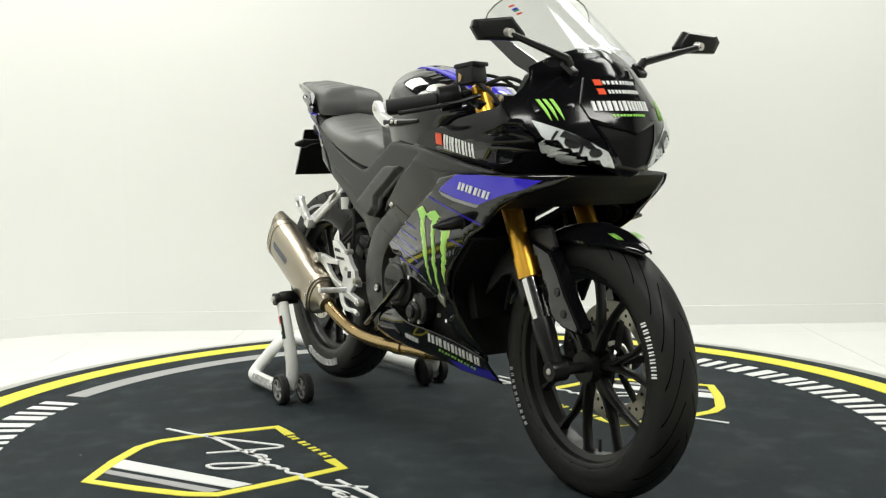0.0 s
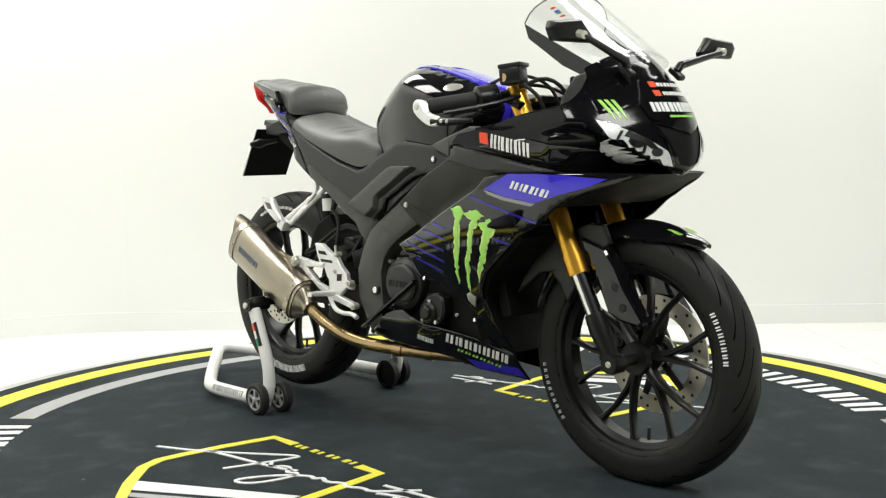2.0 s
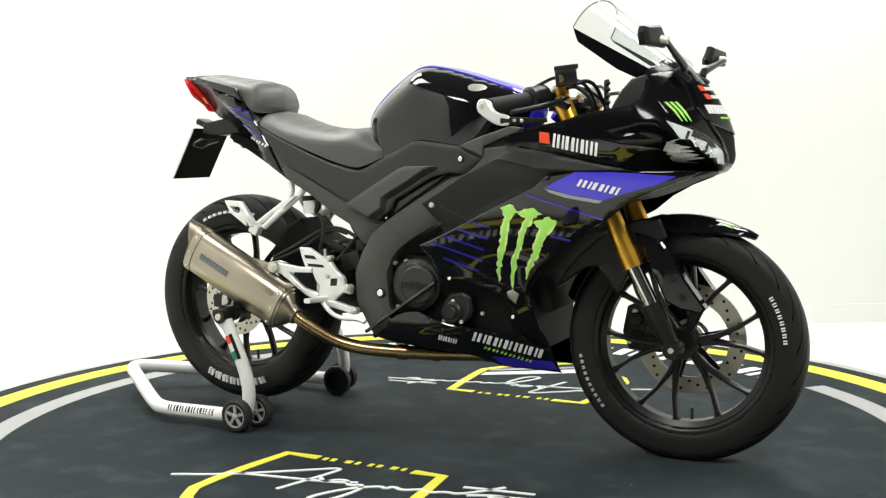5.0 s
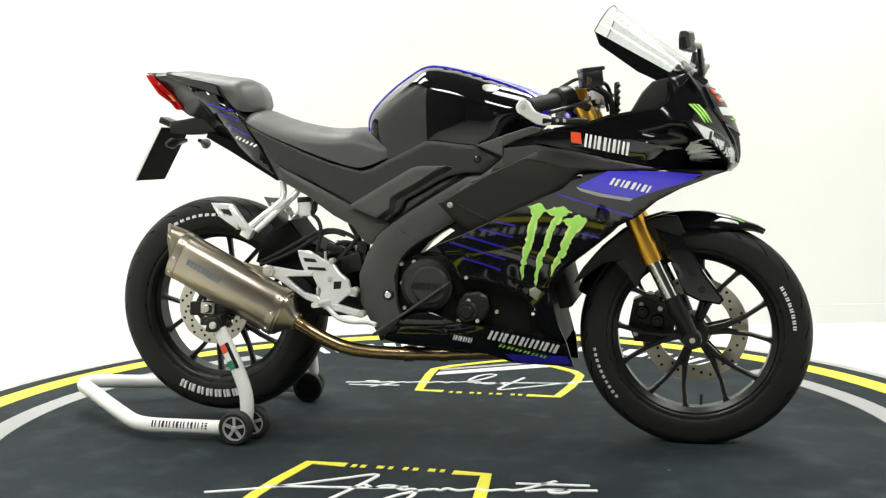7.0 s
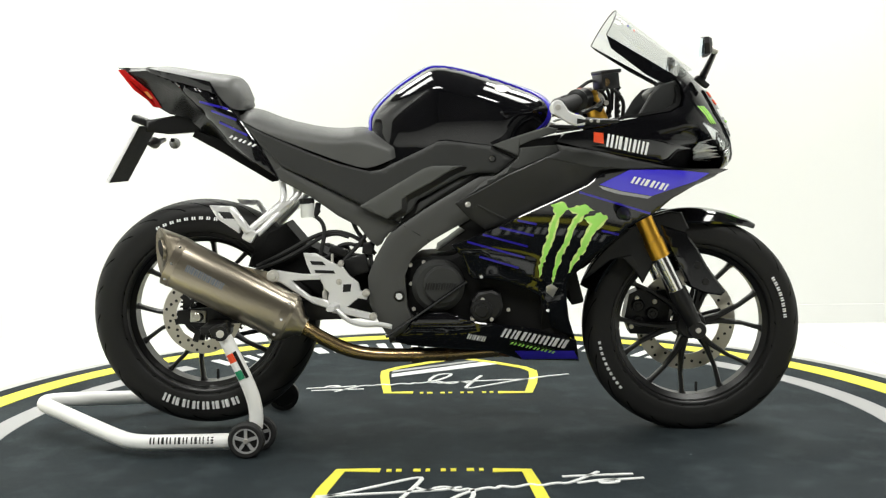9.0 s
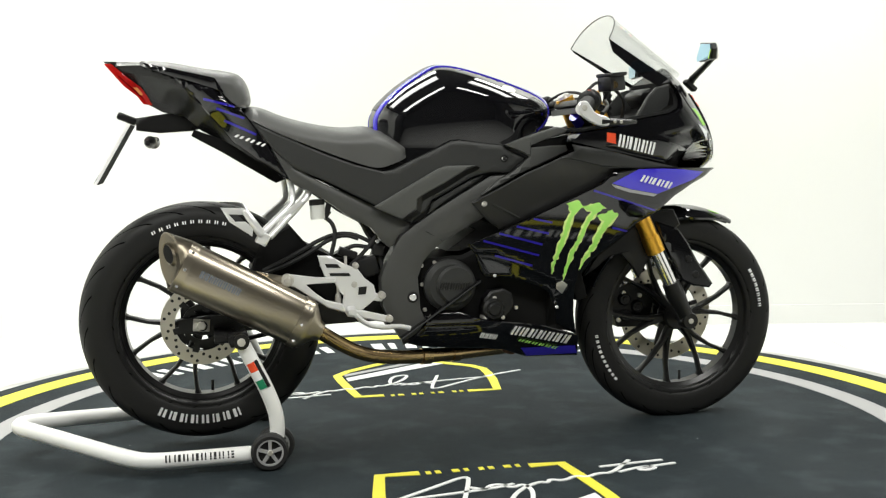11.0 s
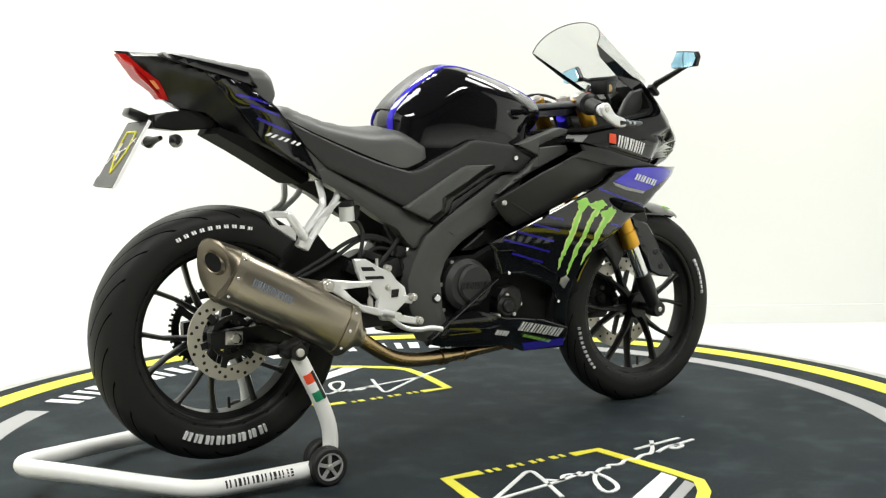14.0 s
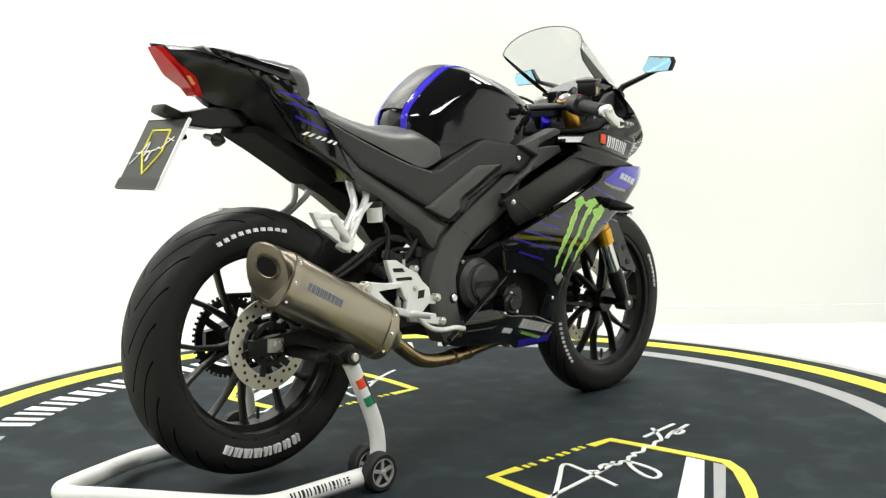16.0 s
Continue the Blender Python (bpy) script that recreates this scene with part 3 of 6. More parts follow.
# tank
TANK = rounded([(-0.219, 0.783), (-0.207, 0.828), (-0.208, 0.863), (-0.188, 0.897), (-0.133, 0.947), (-0.062, 0.992), (-0.028, 1.005), (0.025, 1), (0.102, 0.979), (0.186, 0.952), (0.251, 0.93), (0.29, 0.906), (0.299, 0.867), (0.273, 0.822), (0.176, 0.778), (0.109, 0.758), (-0.009, 0.76), (-0.098, 0.746), (-0.158, 0.744), (-0.204, 0.756)], 2)
TANK_W = curve([-0.25, -0.12, 0.02, 0.14, 0.24, 0.35], [0.095, 0.125, 0.156, 0.156, 0.12, 0.06])
TANK_TOP = range(0, 13 * 4)
tank_half = swell(TANK, lambda x, z: TANK_W(x) * (1 - 0.07 * np.clip((0.87 - z) / 0.09, 0, 1) ** 1.5), 0.085, 2.2, 0.5, TANK_TOP)
part("fuel_tank", body(TANK, tank_half, 0.011), GLOSS, bike, "gloss black fuel tank", smooth=60)


def along_top(poly, w, r, p, q, y1, y2, x1, x2, material, name, label, lift=0.0025, sides=(-1, 1), n=6):
    """A painted band that lies on a swollen body, between the half-widths y1 and y2 and the stations x1 and x2 of its top edge."""
    pts = [Vector(v) for v in poly]
    m = len(pts)
    top = [i for i in range(m) if x1 <= pts[i].x <= x2 and i in TANK_TOP]
    for s in sides:
        bm = bmesh.new()
        rows = []
        for i in top:
            t = (pts[(i + 1) % m] - pts[i - 1]).normalized()
            inn = Vector((t.y, -t.x))
            ww = float(w(pts[i].x))
            row = []
            for k in range(n + 1):
                y = y1 + (y2 - y1) * k / n
                d = (1 - (1 - min(abs(y) / ww, 0.98) ** (1 / q)) ** (1 / p)) * r
                v = pts[i] + inn * (d - lift)
                row.append(bm.verts.new((v.x, s * y, v.y)))
            for k in range(n, -1, -1):
                y = y1 + (y2 - y1) * k / n
                d = (1 - (1 - min(abs(y) / ww, 0.98) ** (1 / q)) ** (1 / p)) * r
                v = pts[i] + inn * (d + 0.002)
                row.append(bm.verts.new((v.x, s * y, v.y)))
            rows.append(row)
        for A, B in zip(rows, rows[1:]):
            for k in range(len(A)):
                j = (k + 1) % len(A)
                bm.faces.new([A[k], A[j], B[j], B[k]])
        bm.faces.new(rows[0][::-1])
        bm.faces.new(rows[-1])
        part(name, bm, material, bike, label)


along_top(TANK, TANK_W, 0.085, 2.2, 0.5, 0.044, 0.060, -0.24, 0.31, BLUE, "tank_stripe", "blue painted tank stripe")
along_top(TANK, TANK_W, 0.085, 2.2, 0.5, 0.0, 0.040, 0.06, 0.33, BLUE, "tank_top_panel", "blue painted tank top")
along_top(TANK, TANK_W, 0.085, 2.2, 0.5, 0.0, 0.042, -0.20, -0.02, SATIN, "tank_pad", "carbon-look tank pad")
both("tank_badge", [(v[0], v[1]) for v in [(0.132, 0.944), (0.16, 0.944), (0.179, 0.932), (0.161, 0.922), (0.136, 0.927)]], lambda x, z: tank_half(x, z), STEEL, "oval metal tank badge", thick=0.004, out=0.003, h=0.01, edge=0.002, round_=2)

# seats and tail
SEAT = [(-0.552, 0.872), (-0.54, 0.892), (-0.506, 0.897), (-0.434, 0.866), (-0.343, 0.844), (-0.275, 0.837), (-0.214, 0.844), (-0.142, 0.818), (-0.095, 0.799), (-0.086, 0.781), (-0.127, 0.755), (-0.187, 0.731), (-0.217, 0.73), (-0.29, 0.754), (-0.393, 0.794), (-0.466, 0.824), (-0.526, 0.855)]
SEAT_W = curve([-0.62, -0.45, -0.3, -0.1], [0.115, 0.14, 0.142, 0.12])
part("rider_seat", inflate(SEAT, lambda x, z: SEAT_W(x), 0.045, some=(0, 9), round_=2, h=0.011), VINYL, bike, "black vinyl rider seat", smooth=60)
PILLION = [(-0.796, 1.007), (-0.753, 1.014), (-0.632, 0.992), (-0.586, 0.987), (-0.548, 0.979), (-0.526, 0.951), (-0.516, 0.897), (-0.544, 0.883), (-0.581, 0.907), (-0.61, 0.952), (-0.679, 0.956), (-0.791, 0.992)]
part("pillion_seat", inflate(PILLION, lambda x, z: curve([-0.85, -0.6, -0.5], [0.07, 0.105, 0.12])(x), 0.035, some=(0, 6), round_=2, h=0.011, mid=0.0), VINYL, bike, "black vinyl pillion seat", smooth=60)
part("seat_strap", tube([(-0.615, y, 0.958 - 1.1 * max(0, abs(y) - 0.06) ** 1.5) for y in [-0.1 + 0.02 * k for k in range(11)]], 0.007, 8), VINYL, bike)
TAIL = [(-0.889, 1.01), (-0.789, 1.008), (-0.675, 0.967), (-0.604, 0.95), (-0.565, 0.903), (-0.529, 0.855), (-0.49, 0.792), (-0.435, 0.702), (-0.473, 0.727), (-0.576, 0.796), (-0.649, 0.833), (-0.69, 0.869), (-0.745, 0.881), (-0.776, 0.898), (-0.827, 0.966)]
TAIL_LOW, TAIL_REAR, TAIL_UP = range(8, 13), range(13, 15), range(0, 4)


def tail_half(x, z):
    """The tail narrows to a blade at its rear edge and tucks in towards its underside."""
    P = np.stack([np.asarray(x, float), np.asarray(z, float)], -1).reshape(-1, 2)
    top = 1 - (1 - np.minimum(edge_gap(P, TAIL, TAIL_UP) / 0.022, 1)) ** 2
    rear = 0.16 + 0.84 * np.minimum(edge_gap(P, TAIL, TAIL_REAR) / 0.10, 1) ** 0.8
    tuck = np.clip((-0.50 - P[:, 0]) / 0.12, 0, 1)
    low = 1 - tuck * 0.55 * (1 - np.minimum(edge_gap(P, TAIL, TAIL_LOW) / 0.075, 1)) ** 1.3
    return TAIL_W(P[:, 0]) * np.sqrt(np.maximum(top, 0)) * rear * low


TAIL_W = curve([-0.92, -0.8, -0.6, -0.45, -0.35], [0.06, 0.085, 0.122, 0.132, 0.13])
part("tail_cowl", body(TAIL, tail_half, 0.011), TAILB, bike, "satin black tail cowl")
part("undertail", body([(-0.666, 0.834), (-0.581, 0.803), (-0.44, 0.704), (-0.463, 0.695), (-0.597, 0.776), (-0.674, 0.819)], lambda x, z: 0.07 + 0 * x, 0.02), DULL, bike, "dull black undertail tray")
tail_side = tail_half
TAILP = [(-0.715, 0.968), (-0.61, 0.948), (-0.593, 0.926), (-0.562, 0.899), (-0.527, 0.853), (-0.487, 0.792), (-0.436, 0.706), (-0.471, 0.73), (-0.57, 0.799), (-0.59, 0.826), (-0.63, 0.872), (-0.673, 0.921)]
both("tail_panel", TAILP, tail_half, GLOSS, "gloss black tail panel with blue stripes", out=0.006, h=0.011, thick=0.006, edge=0.003)
for a, b in zip([(-0.641, 0.909), (-0.61, 0.885), (-0.591, 0.855)], [(-0.565, 0.889), (-0.542, 0.86), (-0.514, 0.819)]):
    decal("tail_stripe", strip(a, b, 0.006), tail_side, INDIGO, "blue tail stripe", 0.0078)
sa, sb = [(-0.573, 0.815), (-0.494, 0.786)]
written("slogan", sa, sb, 3, 0.011, tail_half, WHITE_D, "white slogan lettering", 0.008)
both("grab_panel", [(-0.785, 1), (-0.719, 0.986), (-0.612, 0.961), (-0.59, 0.924), (-0.606, 0.93), (-0.653, 0.947), (-0.719, 0.967), (-0.774, 0.987)], lambda x, z: TAIL_W(x) * (0.86 + 0.1 * np.clip((x + 0.8) / 0.2, 0, 1)), GLOSS, "gloss black tail grab panel", out=0.008, thick=0.014, edge=0.002, h=0.03)
LIGHT = [(-0.885, 1.003), (-0.866, 1.002), (-0.831, 0.971), (-0.794, 0.942), (-0.779, 0.918), (-0.769, 0.898), (-0.791, 0.901), (-0.805, 0.92), (-0.838, 0.947)]
part("tail_light", body(LIGHT, lambda x, z: tail_half(x, z) + 0.003, 0.008), TAIL_RED, bike, "red tail light lens")
AMB = [(-0.814, 0.943), (-0.804, 0.943), (-0.790, 0.925), (-0.798, 0.923)]
# darker strip paints the facet shading that the flat lens lacks
both("lens_shade_strip", strip((-0.85, 0.972), (-0.785, 0.91), 0.003), lambda x, z: tail_half(x, z), RED_SHADE, "darker red strip painting the shade of a lens facet", out=0.0045, thick=0.003, edge=0.0006, h=0.01)
both("lens_insert", AMB, tail_half, AMBER, "amber lens insert", out=0.0085, thick=0.003, h=0.008)
part("plate_bracket", plate([(-0.81, 0.865), (-0.712, 0.88), (-0.636, 0.841), (-0.672, 0.832), (-0.753, 0.827), (-0.811, 0.834)], -0.025, 0.035, edge=0.004), SATIN, bike, "black plate bracket")
part("plate_lamp", box((-0.835, 0.03, 0.865), (0.05, 0.055, 0.02), (0, 22, 0), 0.005), SATIN, bike, "black plate lamp")
# number plate holder with a dealer card
u = Vector((-0.903 + 0.819, 0, 0.701 - 0.846)).normalized()
nrm = Vector((u.z, 0, -u.x))
nrm = nrm if nrm.x < 0 else -nrm


def on_plate(y, d, lift):
    p = Vector((-0.826, 0, 0.85)) + u * d + nrm * lift
    return Vector((p.x, y, p.z))


def plate_piece(name, y1, y2, d1, d2, l1, l2, material, label=""):
    ring = lambda l: [on_plate(y1, d1, l), on_plate(y2, d1, l), on_plate(y2, d2, l), on_plate(y1, d2, l)]
    return part(name, loft([ring(l1), ring(l2)]), material, plate_ob, label)


plate_ob = thing("plate_holder", "dark plate card in a black holder", "")
plate_ob.parent = bike
plate_piece("back_board", -0.05, 0.125, 0.0, 0.175, -0.004, 0.0, DULL)
plate_piece("card", -0.046, 0.121, 0.004, 0.150, 0.0, 0.002, CARD, "dark grey card with a yellow shield")
plate_piece("bottom_rail", -0.05, 0.125, 0.150, 0.175, 0.0, 0.004, SATIN)
plate_piece("edge_rail", -0.0525, -0.0475, 0.0, 0.176, -0.004, 0.003, WHITE_D)
shield = [(0.0, 0.03), (0.075, 0.03), (0.078, 0.085), (0.035, 0.14), (-0.004, 0.085), (0.0, 0.03)]
bms = []
for (a, b), (c, d) in zip(shield, shield[1:]):
    A, B = on_plate(a, b, 0.0028), on_plate(c, d, 0.0028)
    bms.append(tube([A, B], 0.0022, 6))
part("card_shield", merged(*bms), YELLOW, plate_ob, "yellow shield outline")
part("card_stroke", merged(tube([on_plate(a, b, 0.0035) for a, b in ((0.108, 0.115), (0.085, 0.090), (0.060, 0.055), (0.062, 0.075), (0.066, 0.098), (0.056, 0.085), (0.046, 0.080), (0.040, 0.105), (0.052, 0.108), (0.036, 0.078), (0.024, 0.082), (0.016, 0.072), (0.006, 0.078), (-0.004, 0.066), (-0.030, 0.048))], 0.0014, 6, smooth_path=2), tube([on_plate(a, b, 0.0035) for a, b in ((0.100, 0.088), (0.04, 0.082))], 0.0012, 6), tube([on_plate(a, b, 0.0035) for a, b in ((-0.004, 0.050), (-0.034, 0.058))], 0.0012, 6)), WHITE_D, plate_ob, "white signature stroke")
for s in (-1, 1):
    y = 0.03 + s * 0.085
    part("rear_indicator", tube([(-0.765, y * 0.5 + 0.015, 0.812), (-0.77, y, 0.806), (-0.775, y + s * 0.02, 0.803), (-0.78, y + s * 0.05, 0.80)], [0.006, 0.009, 0.016, 0.006], 12), SATIN, bike, "black rear indicator")

# side covers and frame
COVER_W = curve([-0.65, -0.4, -0.1, 0.1, 0.25], [0.128, 0.145, 0.158, 0.160, 0.155])
COVER = [(-0.525, 0.851), (-0.464, 0.821), (-0.421, 0.802), (-0.348, 0.77), (-0.275, 0.742), (-0.216, 0.726), (-0.194, 0.721), (-0.164, 0.726), (-0.127, 0.744), (-0.053, 0.778), (-0.016, 0.797), (0.006, 0.799), (0.118, 0.785), (0.184, 0.75), (0.141, 0.714), (0.087, 0.715), (0.042, 0.705), (-0.04, 0.66), (-0.069, 0.647), (-0.085, 0.618), (-0.124, 0.59), (-0.15, 0.595), (-0.218, 0.636), (-0.335, 0.696), (-0.422, 0.735), (-0.473, 0.783)]
cover_w = lambda x, z: COVER_W(x)
both("side_cover", COVER, cover_w, MATTE, "matte dark grey side cover", thick=0.03, edge=0.0045, h=0.014)
INLAY = [(-0.222, 0.631), (-0.128, 0.685), (-0.053, 0.727), (-0.031, 0.734), (0.047, 0.734), (0.02, 0.723), (-0.039, 0.688), (-0.076, 0.669), (-0.096, 0.658), (-0.109, 0.649), (-0.111, 0.623), (-0.15, 0.598), (-0.195, 0.618)]
both("cover_inlay", INLAY, cover_w, GREYP, "lighter grey cover inlay", out=0.009, thick=0.012, edge=0.0025, h=0.014)


def bevel_w(x, z):
    """The facet below the inlay falls away inward from the inlay's edge."""
    P = np.stack([np.asarray(x, float), np.asarray(z, float)], -1).reshape(-1, 2)
    return COVER_W(P[:, 0]) + 0.008 - 0.55 * edge_gap(P, INLAY)


# the down-facing facet gets a black material in place of its shade
both("cover_bevel", [(0.05, 0.733), (0.097, 0.72), (0.042, 0.706), (-0.04, 0.662), (-0.068, 0.649), (-0.083, 0.619), (-0.122, 0.592), (-0.149, 0.595), (-0.111, 0.623), (-0.109, 0.649), (-0.096, 0.658), (-0.076, 0.669), (-0.039, 0.688), (0.02, 0.723)], bevel_w, SATIN, "bevel under the inlay, its shade put in as black", thick=0.008, edge=0.001, h=0.012)
both("cover_slot", [(-0.121, 0.58), (-0.085, 0.636), (0.02, 0.706), (0.109, 0.72), (0.127, 0.711), (0.087, 0.691), (0.02, 0.654), (-0.07, 0.599)], cover_w, SATIN, "black cover slot", out=-0.03, thick=0.01, edge=0.002)
both("slot_bar", [(-0.078, 0.608), (-0.067, 0.638), (0.02, 0.687), (0.062, 0.707), (0.076, 0.709), (0.042, 0.685), (-0.025, 0.646)], cover_w, MATTE, "grey bar in the slot", out=-0.012, thick=0.016, edge=0.002)
part("seat_base", plate([(-0.529, 0.855), (-0.397, 0.797), (-0.293, 0.757), (-0.204, 0.732), (-0.181, 0.733), (-0.129, 0.755), (-0.076, 0.778), (-0.009, 0.789), (0.12, 0.773), (0.11, 0.722), (0.02, 0.697), (-0.131, 0.611), (-0.22, 0.652), (-0.398, 0.744), (-0.501, 0.819)], -0.112, 0.112, edge=0.004), SATIN, bike, "black seat base")
pair("rear_subframe", [(-0.476, 0.783), (-0.425, 0.738), (-0.352, 0.696), (-0.278, 0.661), (-0.219, 0.633), (-0.145, 0.593), (-0.119, 0.581), (-0.131, 0.569), (-0.157, 0.55), (-0.167, 0.529), (-0.179, 0.523), (-0.199, 0.54), (-0.225, 0.575), (-0.279, 0.604), (-0.353, 0.657), (-0.431, 0.7)], 0.140, 0.09, FRAME, "black rear subframe", edge=0.012, drop=0.5)
FRAMEP = [(0.141, 0.714), (0.161, 0.696), (0.116, 0.619), (0.086, 0.606), (0.063, 0.59), (0.018, 0.567), (-0.038, 0.535), (-0.069, 0.511), (-0.091, 0.485), (-0.107, 0.443), (-0.101, 0.36), (-0.082, 0.314), (-0.105, 0.278), (-0.15, 0.276), (-0.176, 0.32), (-0.201, 0.369), (-0.204, 0.444), (-0.183, 0.496), (-0.15, 0.551), (-0.115, 0.578), (-0.055, 0.618), (0.02, 0.662), (0.094, 0.705)]
pair("frame_spar", FRAMEP, 0.150, 0.09, FRAME, "satin black frame spar", edge=0.013, drop=0.45)
for s in (-1, 1):
    (xa, za), (xb, zb) = [(-0.106, 0.576), (-0.041, 0.538)]
    part("spar_seam", tube([(xa, s * 0.1475, za), ((xa + xb) / 2, s * 0.150, (za + zb) / 2), (xb, s * 0.147, zb)], 0.0011, 6), DARK, bike)
pair("tank_trim", [(0.127, 0.786), (0.196, 0.81), (0.269, 0.832), (0.296, 0.826), (0.291, 0.816), (0.226, 0.796), (0.196, 0.784), (0.195, 0.756)], 0.174, 0.14, GREYP, "matte grey trim under the tank", edge=0.003)
pair("tank_trim", [(0.198, 0.778), (0.255, 0.783), (0.293, 0.784), (0.301, 0.768), (0.255, 0.748), (0.166, 0.711), (0.087, 0.668), (0.063, 0.657), (0.111, 0.697), (0.137, 0.708), (0.167, 0.729), (0.193, 0.753)], 0.172, 0.14, GREYP, "matte grey trim above the air duct", edge=0.003)
# solid black plate in place of the shade between the trim pieces
pair("trim_gap_shade", [(0.117, 0.779), (0.204, 0.792), (0.314, 0.814), (0.299, 0.777), (0.211, 0.722), (0.137, 0.701), (0.16, 0.729), (0.188, 0.75)], 0.158, 0.13, SATIN, "black plate standing for the shaded gap behind the trim", edge=0.002)

# fairings
UPPER = [(0.017, 0.529), (0.097, 0.56), (0.248, 0.63), (0.363, 0.683), (0.394, 0.71), (0.463, 0.72), (0.6, 0.719), (0.739, 0.717), (0.7, 0.696), (0.641, 0.675), (0.583, 0.645), (0.535, 0.606), (0.471, 0.574), (0.413, 0.527), (0.356, 0.484), (0.32, 0.437), (0.314, 0.407), (0.251, 0.423), (0.199, 0.449), (0.141, 0.476), (0.09, 0.503), (0.039, 0.503)]
both("side_fairing", UPPER, fairing, GLOSS, "gloss black side fairing", h=0.013, edge=0.003)
LOWER = [(0.035, 0.517), (0.091, 0.515), (0.2, 0.470), (0.27, 0.444), (0.316, 0.428), (0.322, 0.339), (0.35, 0.259), (0.281, 0.300), (0.268, 0.355), (0.245, 0.393), (0.219, 0.407), (0.16, 0.430), (0.116, 0.438), (0.078, 0.436), (0.062, 0.447), (0.051, 0.475)]
both("lower_fairing", LOWER, fairing, GLOSS, "gloss black lower fairing", out=-0.008, h=0.013, edge=0.003)
both("fairing_tab", [(0.263, 0.417), (0.277, 0.424), (0.293, 0.412), (0.281, 0.387), (0.263, 0.402)], fairing, STEEL, "small bright fairing tab", out=0.003, thick=0.004, edge=0.0015)
BELLY = [(-0.076, 0.346), (0.001, 0.35), (0.038, 0.336), (0.09, 0.321), (0.134, 0.316), (0.239, 0.298), (0.35, 0.262), (0.363, 0.195), (0.206, 0.203), (0.136, 0.232), (0.074, 0.243), (-0.045, 0.252), (-0.101, 0.258), (-0.150, 0.272), (-0.11, 0.298)]
both("belly_pan", BELLY, fairing, GLOSS, "gloss black belly pan", h=0.013, edge=0.003)
decal("belly_flash", [(0.185, 0.233), (0.347, 0.228), (0.359, 0.203), (0.208, 0.206)], fairing, BLUE, "blue flash on the belly pan", 0.0016)
pair("belly_strut", strip((-0.158, 0.287), (0.057, 0.432), 0.008), 0.177, 0.160, GLOSS, "slim black strut across the clutch cover", edge=0.002)
DUCT = [(0.027, 0.638), (0.091, 0.671), (0.163, 0.711), (0.214, 0.733), (0.257, 0.753), (0.293, 0.768), (0.286, 0.785), (0.365, 0.773), (0.494, 0.741), (0.595, 0.721), (0.466, 0.717), (0.394, 0.706), (0.365, 0.678), (0.249, 0.625), (0.17, 0.59), (0.107, 0.567), (0.083, 0.583), (0.061, 0.601)]


def duct_w(x, z):
    """The duct's wall leans inward below its upper edge."""
    P = np.stack([np.asarray(x, float), np.asarray(z, float)], -1).reshape(-1, 2)
    return fairing(P[:, 0], P[:, 1]) - 0.20 * np.minimum(edge_gap(P, DUCT, range(0, 9)), 0.09)


both("air_duct", DUCT, duct_w, DUCTP, "black air duct panel", out=-0.014, h=0.012, edge=0.003)
both("duct_lip", [(0.285, 0.785), (0.363, 0.771), (0.492, 0.74), (0.578, 0.723), (0.464, 0.72), (0.363, 0.727), (0.292, 0.744), (0.256, 0.75), (0.292, 0.768)], fairing, MATTE, "matte black duct lip", out=-0.006, h=0.012, edge=0.003)
both("duct_crease", strip(*[(0.085, 0.632), (0.158, 0.594)], 0.006), duct_w, MATTE, "", out=-0.012, edge=0.001)
for s in (-1, 1):
    xa, za = [(0.061, 0.634)][0]
    part("duct_screw", lathe([(0, s * 0.004), (0.005, s * 0.004), (0.0075, s * 0.001), (0.0075, -s * 0.012), (0, -s * 0.012)], (xa, s * (float(duct_w(xa, za)[0]) - 0.012), za), 16, closed=False), STEEL, bike, "bright duct screw")
part("intake_fitting", plate([(0.037, 0.572), (0.068, 0.593), (0.113, 0.572), (0.14, 0.553), (0.071, 0.524), (0.018, 0.507), (-0.024, 0.508), (0.006, 0.527), (0.041, 0.553), (0.055, 0.562)], -0.12, 0.12, edge=0.004), DARK, bike, "dark intake fitting")

NOSE = [(0.603, 0.952), (0.642, 1), (0.681, 0.966), (0.709, 0.932), (0.739, 0.89), (0.764, 0.844), (0.781, 0.797), (0.785, 0.755), (0.779, 0.725), (0.762, 0.711), (0.682, 0.715), (0.57, 0.727), (0.448, 0.753), (0.362, 0.774), (0.284, 0.792), (0.305, 0.812), (0.416, 0.829), (0.461, 0.845), (0.518, 0.854), (0.582, 0.864), (0.611, 0.88), (0.620, 0.905), (0.616, 0.932)]
NOSE_Z = curve([0.70, 0.80, 0.88, 0.95, 1.0], [0.200, 0.228, 0.215, 0.175, 0.13])
NOSE_X = curve([0.30, 0.45, 0.60, 0.80], [1.10, 1.08, 1.0, 0.92])
SCOOP = [(0.515, 0.809), (0.648, 0.839), (0.672, 0.806), (0.664, 0.780), (0.598, 0.789)]
nose_skin = swell(NOSE, lambda x, z: NOSE_Z(z) * NOSE_X(x), lambda x, z: curve([0.70, 0.85, 0.92, 0.98], [0.135, 0.135, 0.115, 0.07])(z), 1.5, 0.72, range(1, 10))


